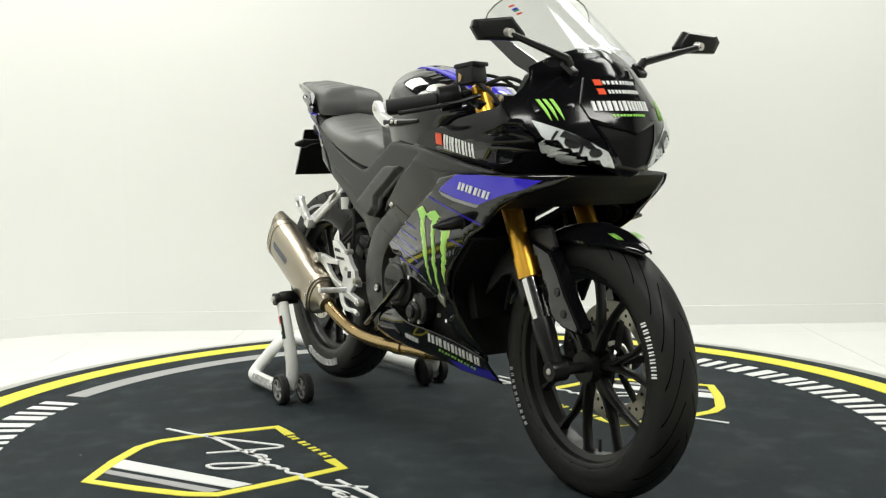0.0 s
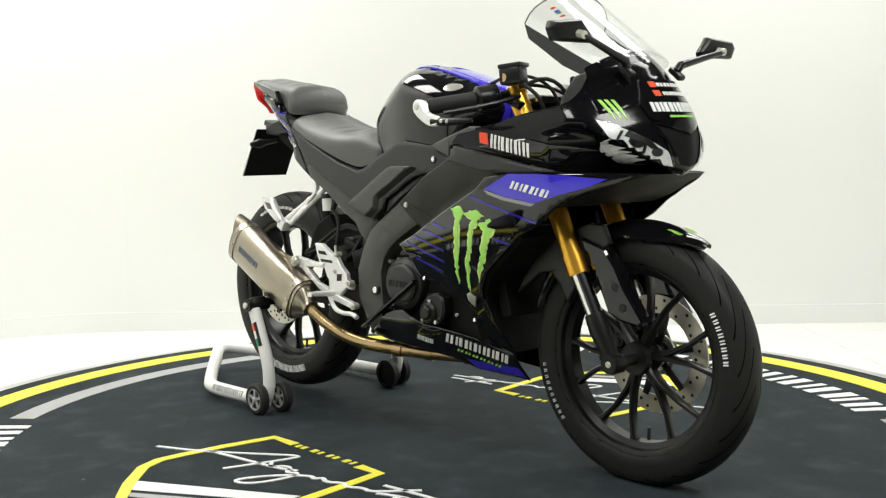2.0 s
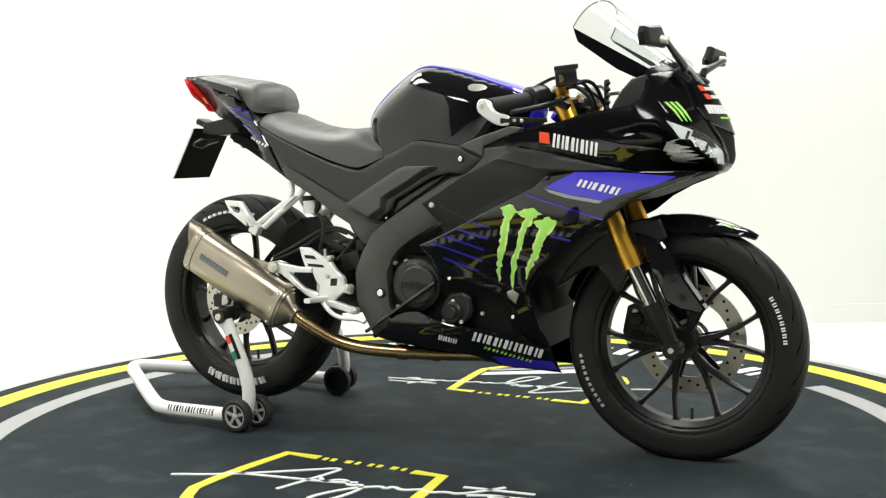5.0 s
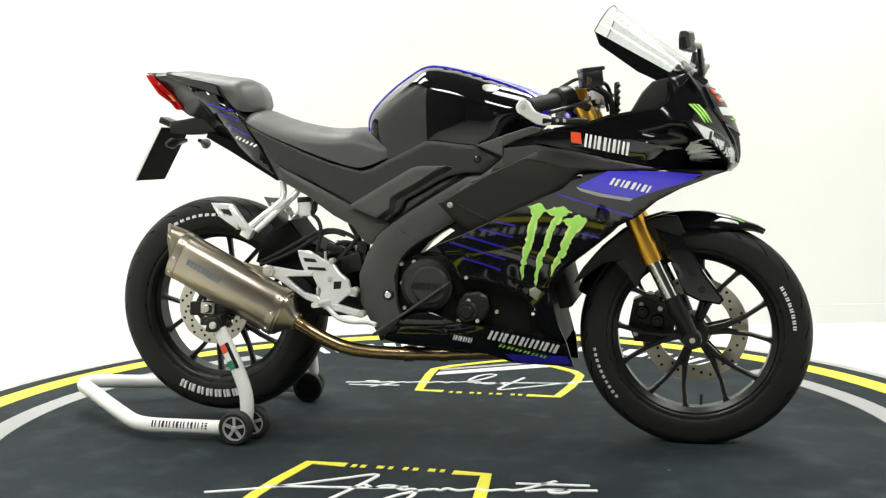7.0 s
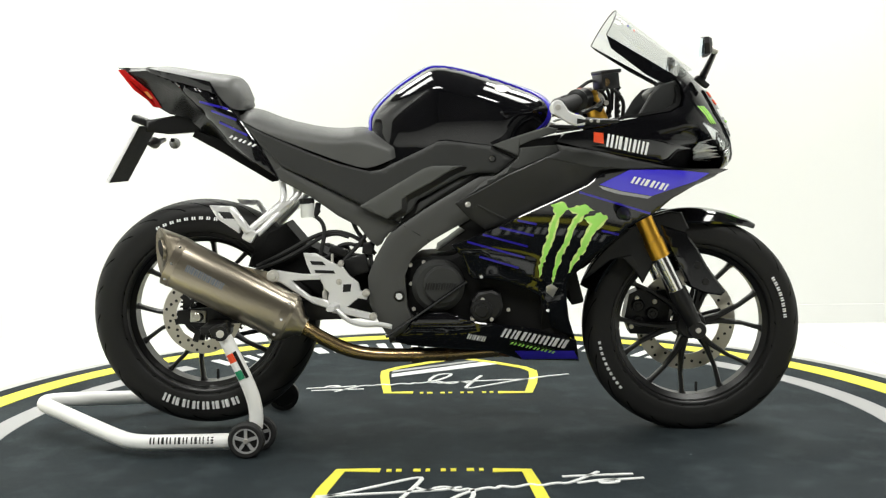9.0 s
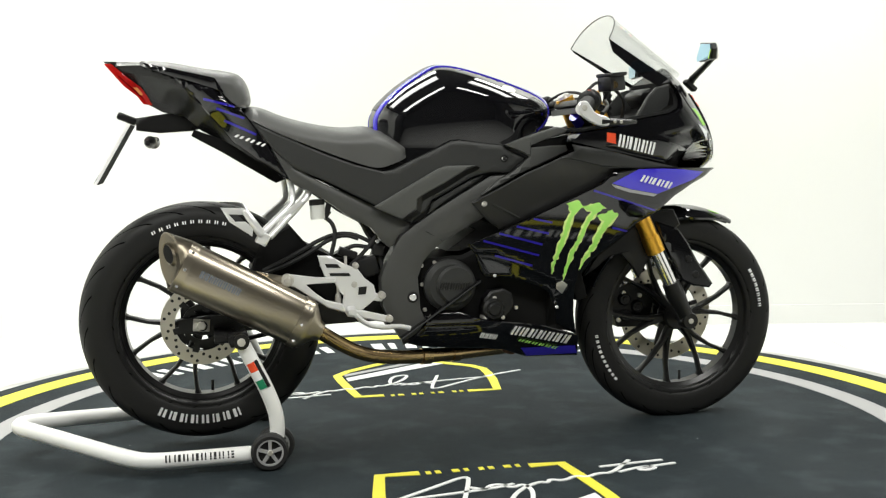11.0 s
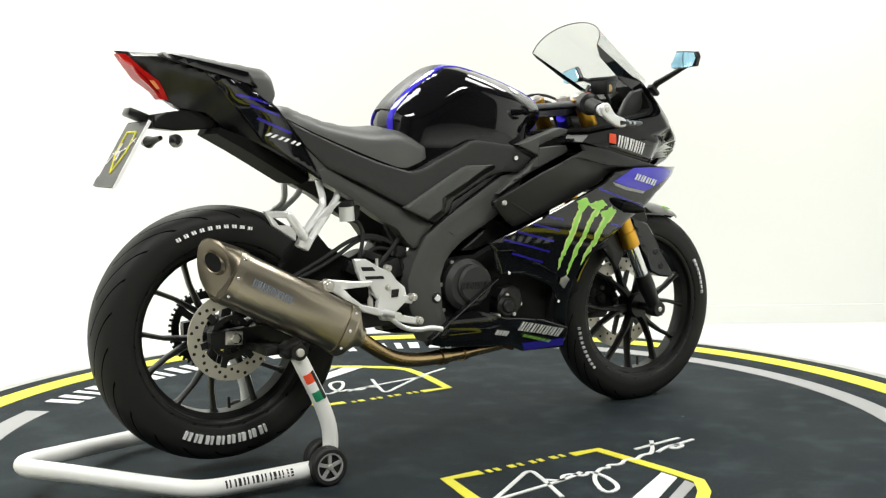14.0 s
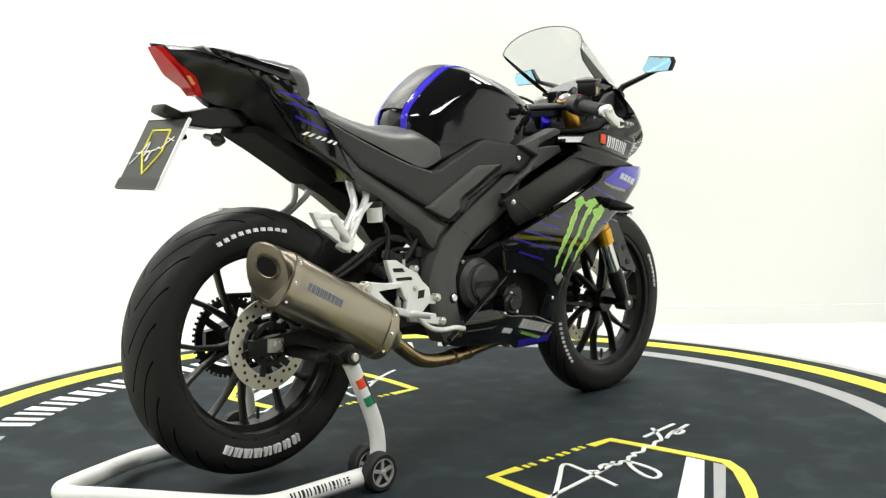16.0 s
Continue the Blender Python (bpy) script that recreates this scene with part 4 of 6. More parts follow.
def nose_half(x, z):
    """The cowl's half-width, with a hollow below the shoulder line that leads back from each headlight."""
    P = np.stack([np.asarray(x, float), np.asarray(z, float)], -1).reshape(-1, 2)
    inside = np.array([in_outline(SCOOP, a, b) for a, b in P])
    return nose_skin(P[:, 0], P[:, 1]) - np.where(inside, 0.013 * np.minimum(edge_gap(P, SCOOP) / 0.018, 1) ** 1.5, 0)


def in_outline(poly, x, z):
    hit = False
    for (a, b), (c, d) in zip(poly, poly[1:] + poly[:1]):
        if (b > z) != (d > z) and x < (c - a) * (z - b) / (d - b) + a:
            hit = not hit
    return hit


part("nose_underside", body([(0.462, 0.725), (0.754, 0.715), (0.67, 0.689), (0.603, 0.66), (0.543, 0.64), (0.455, 0.655)], lambda x, z: fairing(x, z) * 0.95 - 0.006), BLACK, bike, "black chin panel under the nose")
part("nose_cowl", body(NOSE, nose_half, 0.0075), COWL, bike, "gloss black nose cowl", smooth=40)


def nose_front(y, z):
    """The x at which the cowl is |y| wide."""
    y, z = np.abs(np.asarray(y, float)), np.asarray(z, float)
    lo, hi = np.full(len(z), 0.645), np.full(len(z), 0.82)
    for _ in range(28):
        mid = (lo + hi) / 2
        wide = nose_half(mid, z)
        inside = np.array([in_outline(NOSE, a, b) for a, b in zip(mid, z)])
        more = inside & (wide > y)
        lo, hi = np.where(more, mid, lo), np.where(more, hi, mid)
    return lo


def front_patch(poly, out, thick=0.003, h=0.012):
    """A thin shape on the face of the cowl, from its outline in y and z."""
    P, F, _ = sheet(poly, h)
    x = nose_front(P[:, 0], P[:, 1])
    bm = bmesh.new()
    A = [bm.verts.new((a + out, p[0], p[1])) for p, a in zip(P, x)]
    B = [bm.verts.new((a + out - thick, p[0], p[1])) for p, a in zip(P, x)]
    seen = set()
    for f in F:
        bm.faces.new([A[i] for i in f])
        bm.faces.new([B[i] for i in reversed(f)])
        seen |= {(i, j) for i, j in zip(f, list(f[1:]) + [f[0]])}
    for i, j in seen:
        if (j, i) not in seen:
            bm.faces.new([A[j], A[i], B[i], B[j]])
    return bm


both("cheek_panel", [(0.612, 0.945), (0.655, 0.962), (0.690, 0.912), (0.712, 0.862), (0.668, 0.846), (0.640, 0.885)], lambda x, z: nose_half(x, z), COWL, "gloss black cheek panel", out=0.002, thick=0.006, edge=0.0035, h=0.010)
both("cowl_blade", [(0.36, 0.781), (0.43, 0.792), (0.515, 0.799), (0.598, 0.781), (0.655, 0.768), (0.695, 0.740), (0.735, 0.720), (0.57, 0.734), (0.448, 0.759)], lambda x, z: nose_half(x, z), GLOSS, "gloss black lower cowl blade", out=0.002, thick=0.006, edge=0.0035, h=0.010)
for s in (-1, 1):
    lamp = part("headlight", front_patch([(s * y, z) for y, z in ((0.188, 0.836), (0.13, 0.808), (0.062, 0.766), (0.046, 0.732), (0.10, 0.741), (0.147, 0.764), (0.179, 0.802))], 0.001, 0.006, 0.01), LENS_GREY, bike, "clear headlight with bright reflector")
    part("lens", front_patch([(s * y, z) for y, z in ((0.191, 0.840), (0.13, 0.812), (0.058, 0.769), (0.042, 0.729), (0.10, 0.737), (0.150, 0.760), (0.183, 0.802))], 0.007, 0.003, 0.01), LENS, lamp, "clear lens")
    part("reflector_bowl", front_patch([(s * (0.128 + 0.017 * math.cos(a)), 0.787 + 0.013 * math.sin(a)) for a in [k * math.pi / 6 for k in range(12)]], 0.003, 0.004, 0.008), CHROME, lamp, "round reflector bowl")
    part("reflector_bowl", front_patch([(s * (0.088 + 0.013 * math.cos(a)), 0.764 + 0.010 * math.sin(a)) for a in [k * math.pi / 6 for k in range(12)]], 0.003, 0.004, 0.008), CHROME, lamp, "round reflector bowl")
    for ya, za, yb, zb in ((0.150, 0.812, 0.165, 0.790), (0.108, 0.790, 0.116, 0.762)):
        part("lamp_rib", front_patch([(s * ya, za), (s * (ya + 0.004), za), (s * (yb + 0.004), zb), (s * yb, zb)], 0.0045, 0.004, 0.008), DARK, lamp)
    part("lamp_shroud", front_patch([(s * y, z) for y, z in ((0.14, 0.812), (0.10, 0.789), (0.085, 0.772), (0.10, 0.772), (0.115, 0.785), (0.15, 0.80))], 0.004, 0.004, 0.008), DARK, lamp)
# no hollow here: a flat black patch paints the intake's deep shade
part("intake", front_patch([(-0.082, 0.826), (-0.03, 0.812), (0.0, 0.806), (0.03, 0.812), (0.082, 0.826), (0.05, 0.765), (0.035, 0.738), (0.0, 0.731), (-0.035, 0.738), (-0.05, 0.765)], 0.002, 0.004), BLACK, bike, "black patch standing for the shaded central air intake")
part("nose_beak", front_patch([(-0.070, 0.925), (0.070, 0.925), (0.098, 0.868), (0.090, 0.838), (0.03, 0.816), (0.0, 0.802), (-0.03, 0.816), (-0.090, 0.838), (-0.098, 0.868)], 0.0065, 0.009, 0.012), COWL, bike, "gloss black beak above the intake")


def front_word(y1, y2, z1, z2, n, material, lab):
    st = (y2 - y1) / n
    bms = []
    for k in range(n):
        for u0, u1, v0, v1 in marks(k, z2 - z1 < 0.012):
            bms.append(front_patch([(y1 + st * (k + u * 0.95), z1 + (z2 - z1) * v) for u, v in ((u0, v0), (u1, v0), (u1, v1), (u0, v1))], 0.0095, 0.003, 0.02))
    part("nose_lettering", merged(*bms), material, bike, lab)


front_word(-0.078, 0.072, 0.853, 0.874, 7, WHITE_D, "white nose lettering")
front_word(-0.045, 0.045, 0.840, 0.846, 6, GREEN, "green nose lettering")
front_word(-0.036, 0.055, 0.889, 0.899, 6, WHITE_D, "small white lettering")
front_word(-0.040, 0.055, 0.909, 0.919, 5, WHITE_D, "small white lettering")
for z in (0.888, 0.908):
    part("nose_badge", front_patch([(-0.056, z), (-0.042, z), (-0.042, z + 0.013), (-0.056, z + 0.013)], 0.0095, 0.003, 0.01), RED_D, bike, "small red badge")
for s in (-1, 1):
    part("intake_lip", merged(front_patch([(s * y, z) for y, z in ((0.088, 0.832), (0.082, 0.826), (0.05, 0.765), (0.035, 0.738), (0.043, 0.738), (0.058, 0.765))], 0.006, 0.008, 0.012), front_patch([(s * y, z) for y, z in ((0.0, 0.806), (0.03, 0.812), (0.082, 0.826), (0.088, 0.834), (0.03, 0.82), (0.0, 0.814))], 0.006, 0.008, 0.012)), GLOSS, bike, "gloss black intake lip")
for s in (-1, 1):
    bms = [front_patch([(s * (y + a), z) for y, z in ((0.152, 0.880), (0.158, 0.880), (0.153, 0.858), (0.145, 0.834), (0.147, 0.858))], 0.003, 0.003, 0.01) for a in (-0.011, 0, 0.011)]
    part("nose_claw", merged(*bms), GREEN, bike, "three small green claw strokes")

# claw strokes on the side: uneven edges
rng = random.Random(4)


def ragged(poly, amount=0.0034, step=0.008):
    out = []
    for a, b in zip(poly, poly[1:] + poly[:1]):
        n = max(1, int(math.dist(a, b) / step))
        for k in range(n):
            out.append((a[0] + (b[0] - a[0]) * k / n + rng.uniform(-amount, amount), a[1] + (b[1] - a[1]) * k / n + rng.uniform(-amount, amount)))
    return out


CLAWS = ([(0.271, 0.635), (0.303, 0.641), (0.317, 0.622), (0.297, 0.608), (0.288, 0.579), (0.282, 0.55), (0.264, 0.505), (0.251, 0.463), (0.245, 0.444), (0.242, 0.474), (0.253, 0.519), (0.262, 0.558), (0.267, 0.586), (0.282, 0.611)],
         [(0.31, 0.623), (0.356, 0.633), (0.377, 0.62), (0.357, 0.605), (0.34, 0.583), (0.325, 0.547), (0.304, 0.501), (0.29, 0.459), (0.278, 0.423), (0.279, 0.459), (0.288, 0.504), (0.305, 0.543), (0.318, 0.579), (0.334, 0.607)],
         [(0.356, 0.598), (0.394, 0.611), (0.415, 0.599), (0.4, 0.578), (0.377, 0.549), (0.361, 0.511), (0.339, 0.485), (0.322, 0.453), (0.325, 0.481), (0.342, 0.518), (0.357, 0.556), (0.371, 0.581)])
def slim(poly, k):
    """A claw stroke drawn together across its length by the share k."""
    n = len(poly)
    half = range(3, (n + 3) // 2 + 1), range((n + 3) // 2 + 1, n)
    out = list(poly)
    for own, other in (half, half[::-1]):
        for i in own:
            q = min((poly[j] for j in other), key=lambda v: abs(v[1] - poly[i][1]))
            out[i] = (poly[i][0] + (q[0] - poly[i][0]) * k, poly[i][1])
    return out


for c in CLAWS:
    decal("claw_edge", ragged(slim(c, 0.04)), fairing, LIME, "pale lime edge of the claw stroke", 0.0016)
    decal("claw_stroke", ragged(slim(c, 0.22), 0.0026), fairing, GREEN, "ragged green claw stroke", 0.0026)
decal("blue_panel", [(0.391, 0.683), (0.466, 0.719), (0.542, 0.719), (0.6, 0.716), (0.687, 0.707), (0.648, 0.688), (0.59, 0.672), (0.527, 0.652), (0.449, 0.666)], fairing, BLUE, "bright blue fairing flash", 0.0018)
decal("grey_edge", [(0.389, 0.681), (0.449, 0.665), (0.527, 0.651), (0.517, 0.645), (0.442, 0.658), (0.4, 0.671)], fairing, GREY_PR, "grey edge of the flash", 0.0014)
for a, b in zip([(0.058, 0.538), (0.098, 0.557), (0.142, 0.575), (0.186, 0.594), (0.09, 0.498), (0.341, 0.665), (0.401, 0.565)], [(0.206, 0.496), (0.213, 0.525), (0.228, 0.554), (0.235, 0.583), (0.191, 0.468), (0.525, 0.607), (0.445, 0.554)]):
    decal("blue_line", strip(a, b, 0.0055), fairing, INDIGO, "thin blue line", 0.0015)
ENE_W = lambda x, z: np.maximum(nose_half(x, z), 0.05)
part("badge", shell([(0.377, 0.815), (0.401, 0.812), (0.403, 0.785), (0.377, 0.79)], ENE_W, 0.002, -1, 0.003, 0.012, 0.0005), RED_D, bike, "orange-red square badge")
ea, eb = [(0.407, 0.779), (0.518, 0.754)]
written("lettering", ea, eb, 5, 0.032, ENE_W, WHITE_D, "white lettering", 0.003, slant=-0.1)
decal("silver_flash", [(0.521, 0.759), (0.524, 0.785), (0.585, 0.773), (0.607, 0.744)], ENE_W, GREY_D, "grey flash beside the lettering", 0.0018)
ra, rb = [(0.468, 0.687), (0.566, 0.664)]
written("model_lettering", ra, rb, 4, 0.018, fairing, WHITE_D, "white model lettering", 0.005)
ma, mb = [(0.143, 0.279), (0.325, 0.235)]
written("belly_lettering", ma, mb, 7, 0.026, fairing, WHITE_D, "white lettering", 0.003)
ma, mb = [(0.167, 0.256), (0.292, 0.22)]
written("belly_lettering", ma, mb, 6, 0.010, fairing, GREEN, "green lettering", 0.0055)
ma, mb = [(0.054, 0.278), (0.104, 0.267)]
written("belly_lettering", ma, mb, 4, 0.014, fairing, WHITE_D, "small white lettering", 0.003)
for s in (-1, 1):
    ind = part("front_indicator", tube([(0.452, s * 0.22, 0.612), (0.454, s * 0.25, 0.609), (0.455, s * 0.285, 0.605), (0.456, s * 0.308, 0.603)], [0.014, 0.016, 0.012, 0.004], 16), SATIN, bike, "smoked black front indicator")
    part("indicator_base", lathe([(0, s * 0.236), (0.018, s * 0.236), (0.021, s * 0.228), (0.021, s * 0.215), (0, s * 0.215)], (0.452, 0, 0.612), 24, closed=False), DARK, bike)

# inner fairing and radiator
part("radiator", box((0.325, 0, 0.47), (0.035, 0.27, 0.22), (0, -14, 0), 0.006), BLACK, bike, "dark radiator")
part("radiator_shroud", body([(0.252, 0.547), (0.442, 0.571), (0.476, 0.568), (0.417, 0.52), (0.359, 0.476), (0.324, 0.428), (0.318, 0.384), (0.329, 0.319), (0.344, 0.268), (0.255, 0.288)], lambda x, z: fairing(x, z) * 0.97 - 0.006, 0.02), BLACK, bike, "black inner fairing")
part("engine", plate([(-0.1, 0.468), (-0.07, 0.489), (0.018, 0.494), (0.064, 0.514), (0.17, 0.533), (0.26, 0.539), (0.29, 0.417), (0.29, 0.271), (-0.076, 0.268), (-0.118, 0.315)], -0.12, 0.12, edge=0.01), BLACK, bike, "dark engine block")
part("cylinder_head", plate([(0.049, 0.512), (0.094, 0.564), (0.17, 0.589), (0.261, 0.612), (0.306, 0.63), (0.291, 0.539), (0.17, 0.51)], -0.09, 0.09, edge=0.008), BLACK, bike, "dark cylinder head")
part("header_pipe", tube([(0.30, -0.02, 0.50), (0.26, -0.06, 0.44), (0.20, -0.100, 0.362), (0.175, -0.100, 0.30), (0.16, -0.07, 0.22)], 0.019, 16, smooth_path=2), RUSTY, bike, "heat-tinted header pipe")
for k in range(5):
    part("cooling_fin", box((0.125 + 0.006 * k, -0.097, 0.532 + 0.014 * k), (0.10, 0.02, 0.005), (0, -22, 0), 0.001), DARK, bike)
part("airbox", plate([(-0.099, 0.773), (0.112, 0.776), (0.293, 0.81), (0.414, 0.793), (0.475, 0.717), (0.323, 0.674), (0.126, 0.6), (0.02, 0.678), (-0.063, 0.679)], -0.11, 0.11, edge=0.01), BLACK, bike, "dark airbox under the tank")
clutch = part("clutch_cover", merged(knob([(-0.019, 0.417)][0], 0.070, -0.152, -0.10, 40, 0.18), knob([(-0.006, 0.42)][0], 0.052, -0.163, -0.14, 40, 0.12)), MATTE, bike, "round dark clutch cover")
ca, cb = [(-0.055, 0.41), (0.028, 0.408)]
part("cover_lettering", merged(*[plate(p, -0.1648, -0.160) for p in blocks(ca, cb, 6, 0.018)]), SATIN, clutch, "raised cover lettering")
part("water_pump", merged(knob([(0.095, 0.351)][0], 0.030, -0.165, -0.11, 28, 0.2), knob([(0.095, 0.352)][0], 0.018, -0.173, -0.15, 24, 0.2), plate([(0.069, 0.396), (0.143, 0.407), (0.155, 0.35), (0.12, 0.317), (0.072, 0.321)], -0.155, -0.11, edge=0.006, round_=1)), DARK, bike, "dark water pump")
for (x, z), y in zip([(-0.092, 0.471), (-0.057, 0.478), (-0.091, 0.421), (-0.085, 0.353), (0.098, 0.381), (0.167, 0.348), (0.121, 0.328), (0.071, 0.328)], (0.126, 0.126, 0.126, 0.126, 0.159, 0.126, 0.159, 0.159)):
    part("engine_bolt", knob((x, z), 0.0055, -y, -0.11, 10), STEEL, bike)
for (x, z), y, r in zip([(0.095, 0.443), (0.269, 0.351), (0.004, 0.316), (0.126, 0.751), (0.062, 0.631), (-0.122, 0.392)], (0.166, 0.158, 0.156, 0.158, 0.172, 0.150), (0.005, 0.005, 0.007, 0.007, 0.007, 0.010)):
    for s in (-1, 1):
        part("cover_bolt", knob((x, z), r, s * (y + 0.006), s * (y - 0.03), 14), CHROME, bike, "bright screw")
        if r > 0.006:
            part("bolt_washer", knob((x, z), r * 1.5, s * (y + 0.003), s * (y - 0.03), 18), DARK, bike)

# exhaust
MUF = [Vector(p) for p in [(-0.745, -0.190, 0.513), (-0.708, -0.190, 0.5), (-0.417, -0.190, 0.345), (-0.376, -0.190, 0.321)]]
ax = (MUF[2] - MUF[1]).normalized()
upv = Vector((0, 1, 0)).cross(ax).normalized()
upv = upv if upv.z > 0 else -upv
sdv = ax.cross(upv)
muf = part("muffler", loft([superring(MUF[1] + ax * d, ax, upv, a, b, 2.7) for d, a, b in ((0.0, 0.064, 0.046), (0.01, 0.066, 0.048), (0.2, 0.066, 0.048), (0.335, 0.064, 0.046), (0.345, 0.061, 0.044))]), TITAN, bike, "brushed titanium muffler")
part("front_cone", loft([superring(MUF[2] + ax * d, ax, upv, a, b, 2.5) for d, a, b in ((-0.01, 0.062, 0.045), (0.02, 0.055, 0.040), (0.042, 0.028, 0.026), (0.055, 0.024, 0.024))]), TITAN, muf, "tapered muffler inlet")
for d in (0.012, 0.325):
    part("muffler_band", loft([superring(MUF[1] + ax * (d + e), ax, upv, 0.0675, 0.0495, 2.7) for e in (-0.011, 0.011)]), TITAN, muf, "riveted end band")
    for k in (-0.045, 0.0, 0.045):
        c = MUF[1] + ax * d + upv * k
        part("rivet", knob((c.x, c.z), 0.004, -0.190 - 0.0515 + abs(k) * 0.18, -0.215, 10), CHROME, muf)


def slant(p, d):
    """The end of the muffler is cut at a slant: longest at its top and towards the wheel."""
    q = p - MUF[1]
    return p - ax * (d * (0.55 * q.dot(upv) + 0.75 * q.y))


cap_rings = []
for d, a, b, f in ((0.002, 0.0685, 0.0505, 0.0), (-0.008, 0.0665, 0.0485, 0.15), (-0.026, 0.060, 0.043, 1.0), (-0.030, 0.055, 0.039, 1.0), (-0.027, 0.050, 0.035, 1.0)):
    cap_rings.append([slant(p, f) for p in superring(MUF[1] + ax * d, ax, upv, a, b, 2.3)])
cap = part("end_cap", loft(cap_rings), TITAN_D, muf, "smoked metal end cap")
oc = MUF[1] - ax * 0.026 + upv * 0.012
part("outlet", loft([[slant(p, 1.0) for p in superring(oc + ax * d, ax, upv, a, a, 2.0, 28)] for d, a in ((0.02, 0.0225), (-0.006, 0.0225), (-0.009, 0.0215), (-0.007, 0.0190), (0.02, 0.0175))]), TITAN_D, muf, "round exhaust outlet")
# black plug paints the dark inside of the outlet, which isn't hollow
part("outlet_shade", loft([[slant(p, 1.0) for p in superring(oc + ax * d, ax, upv, 0.0187, 0.0187, 2.0, 24)] for d in (-0.0065, 0.004)]), BLACK, muf)
part("badge_plate", merged(*[loft([[MUF[1] + ax * (0.05 + 0.012 * k + 0.010 * u) + upv * (0.018 * v - 0.002) + sdv * (s2 * yy) for u, v in ((u0, v0), (u1, v0), (u1, v1), (u0, v1))] for yy in (0.046, 0.0496)]) for k in range(9) for u0, u1, v0, v1 in marks(k) for s2 in (1 if sdv.y < 0 else -1,)]), BADGE, muf, "grey maker lettering")
part("exhaust_pipe", tube([(-0.407, -0.190, 0.338), (-0.364, -0.185, 0.314), (-0.321, -0.176, 0.284), (-0.263, -0.158, 0.251), (-0.196, -0.143, 0.234), (-0.091, -0.108, 0.225), (0.015, -0.066, 0.220), (0.122, -0.03, 0.220), (0.205, -0.01, 0.222)], 0.0185, 18, smooth_path=2), BRONZE, bike, "heat-tinted steel exhaust pipe")
part("pipe_clamp", tube([(-0.094, -0.109, 0.2255), (-0.068, -0.100, 0.224)], 0.022, 16), BRONZE, bike)
part("pipe_clamp", tube([(-0.003, -0.073, 0.221), (0.018, -0.065, 0.220)], 0.022, 16), BRONZE, bike)
part("hanger_strap", plate([(-0.528, 0.479), (-0.469, 0.466), (-0.437, 0.46), (-0.44, 0.441), (-0.463, 0.437), (-0.491, 0.455)], -0.186, -0.178, edge=0.002), TITAN, bike, "muffler hanger")

# rear set: foot pegs, brake pedal, hangers
pair("footrest_plate", [(-0.370, 0.510), (-0.338, 0.509), (-0.298, 0.485), (-0.268, 0.473), (-0.251, 0.449), (-0.228, 0.431), (-0.223, 0.410), (-0.202, 0.400), (-0.207, 0.386), (-0.229, 0.390), (-0.259, 0.366), (-0.283, 0.358), (-0.306, 0.364), (-0.309, 0.385), (-0.305, 0.405), (-0.317, 0.417), (-0.328, 0.441), (-0.348, 0.447), (-0.362, 0.480)], 0.170, 0.156, ALU, "silver footrest plate", edge=0.0025, h=0.015)
pair("footrest_arm", [(-0.463, 0.461), (-0.439, 0.466), (-0.375, 0.456), (-0.325, 0.454), (-0.328, 0.441), (-0.402, 0.439), (-0.381, 0.418), (-0.353, 0.397), (-0.309, 0.385), (-0.300, 0.362), (-0.347, 0.377), (-0.388, 0.405), (-0.431, 0.434), (-0.457, 0.440)], 0.176, 0.163, ALU, "silver footrest arm", edge=0.0025, h=0.015)
pair("footrest_link", [(-0.306, 0.368), (-0.259, 0.366), (-0.200, 0.351), (-0.183, 0.343), (-0.195, 0.331), (-0.259, 0.346), (-0.297, 0.352)], 0.174, 0.160, ALU, "silver footrest link", edge=0.0025, h=0.015)
# the plate is uncut: raised dark patches stand for its shaded openings
for poly in ([(-0.353, 0.490), (-0.321, 0.488), (-0.312, 0.478), (-0.348, 0.480)], [(-0.342, 0.466), (-0.292, 0.464), (-0.287, 0.456), (-0.339, 0.458)], [(-0.267, 0.427), (-0.246, 0.428), (-0.249, 0.408), (-0.269, 0.407)]):
    pair("slot_shade_patch", poly, 0.1712, 0.150, DARK, "", h=0.02)
for (x, z), r, y in zip([(-0.449, 0.453), (-0.278, 0.434), (-0.208, 0.404), (-0.19, 0.342), (-0.273, 0.482)], (0.016, 0.008, 0.010, 0.010, 0.008), (0.19, 0.172, 0.182, 0.182, 0.172)):
    for s in (-1, 1):
        part("footrest_bolt", merged(knob((x, z), r, s * y, s * (y - 0.02), 20), knob((x, z), r * 0.55, s * (y + 0.004), s * (y - 0.01), 12)), STEEL, bike)
part("brake_pedal", tube([(-0.285, -0.185, 0.362), (-0.251, -0.195, 0.332), (-0.210, -0.20, 0.323), (-0.169, -0.20, 0.326), (-0.140, -0.205, 0.319)], 0.0065, 10, smooth_path=2), ALU, bike, "silver brake pedal")
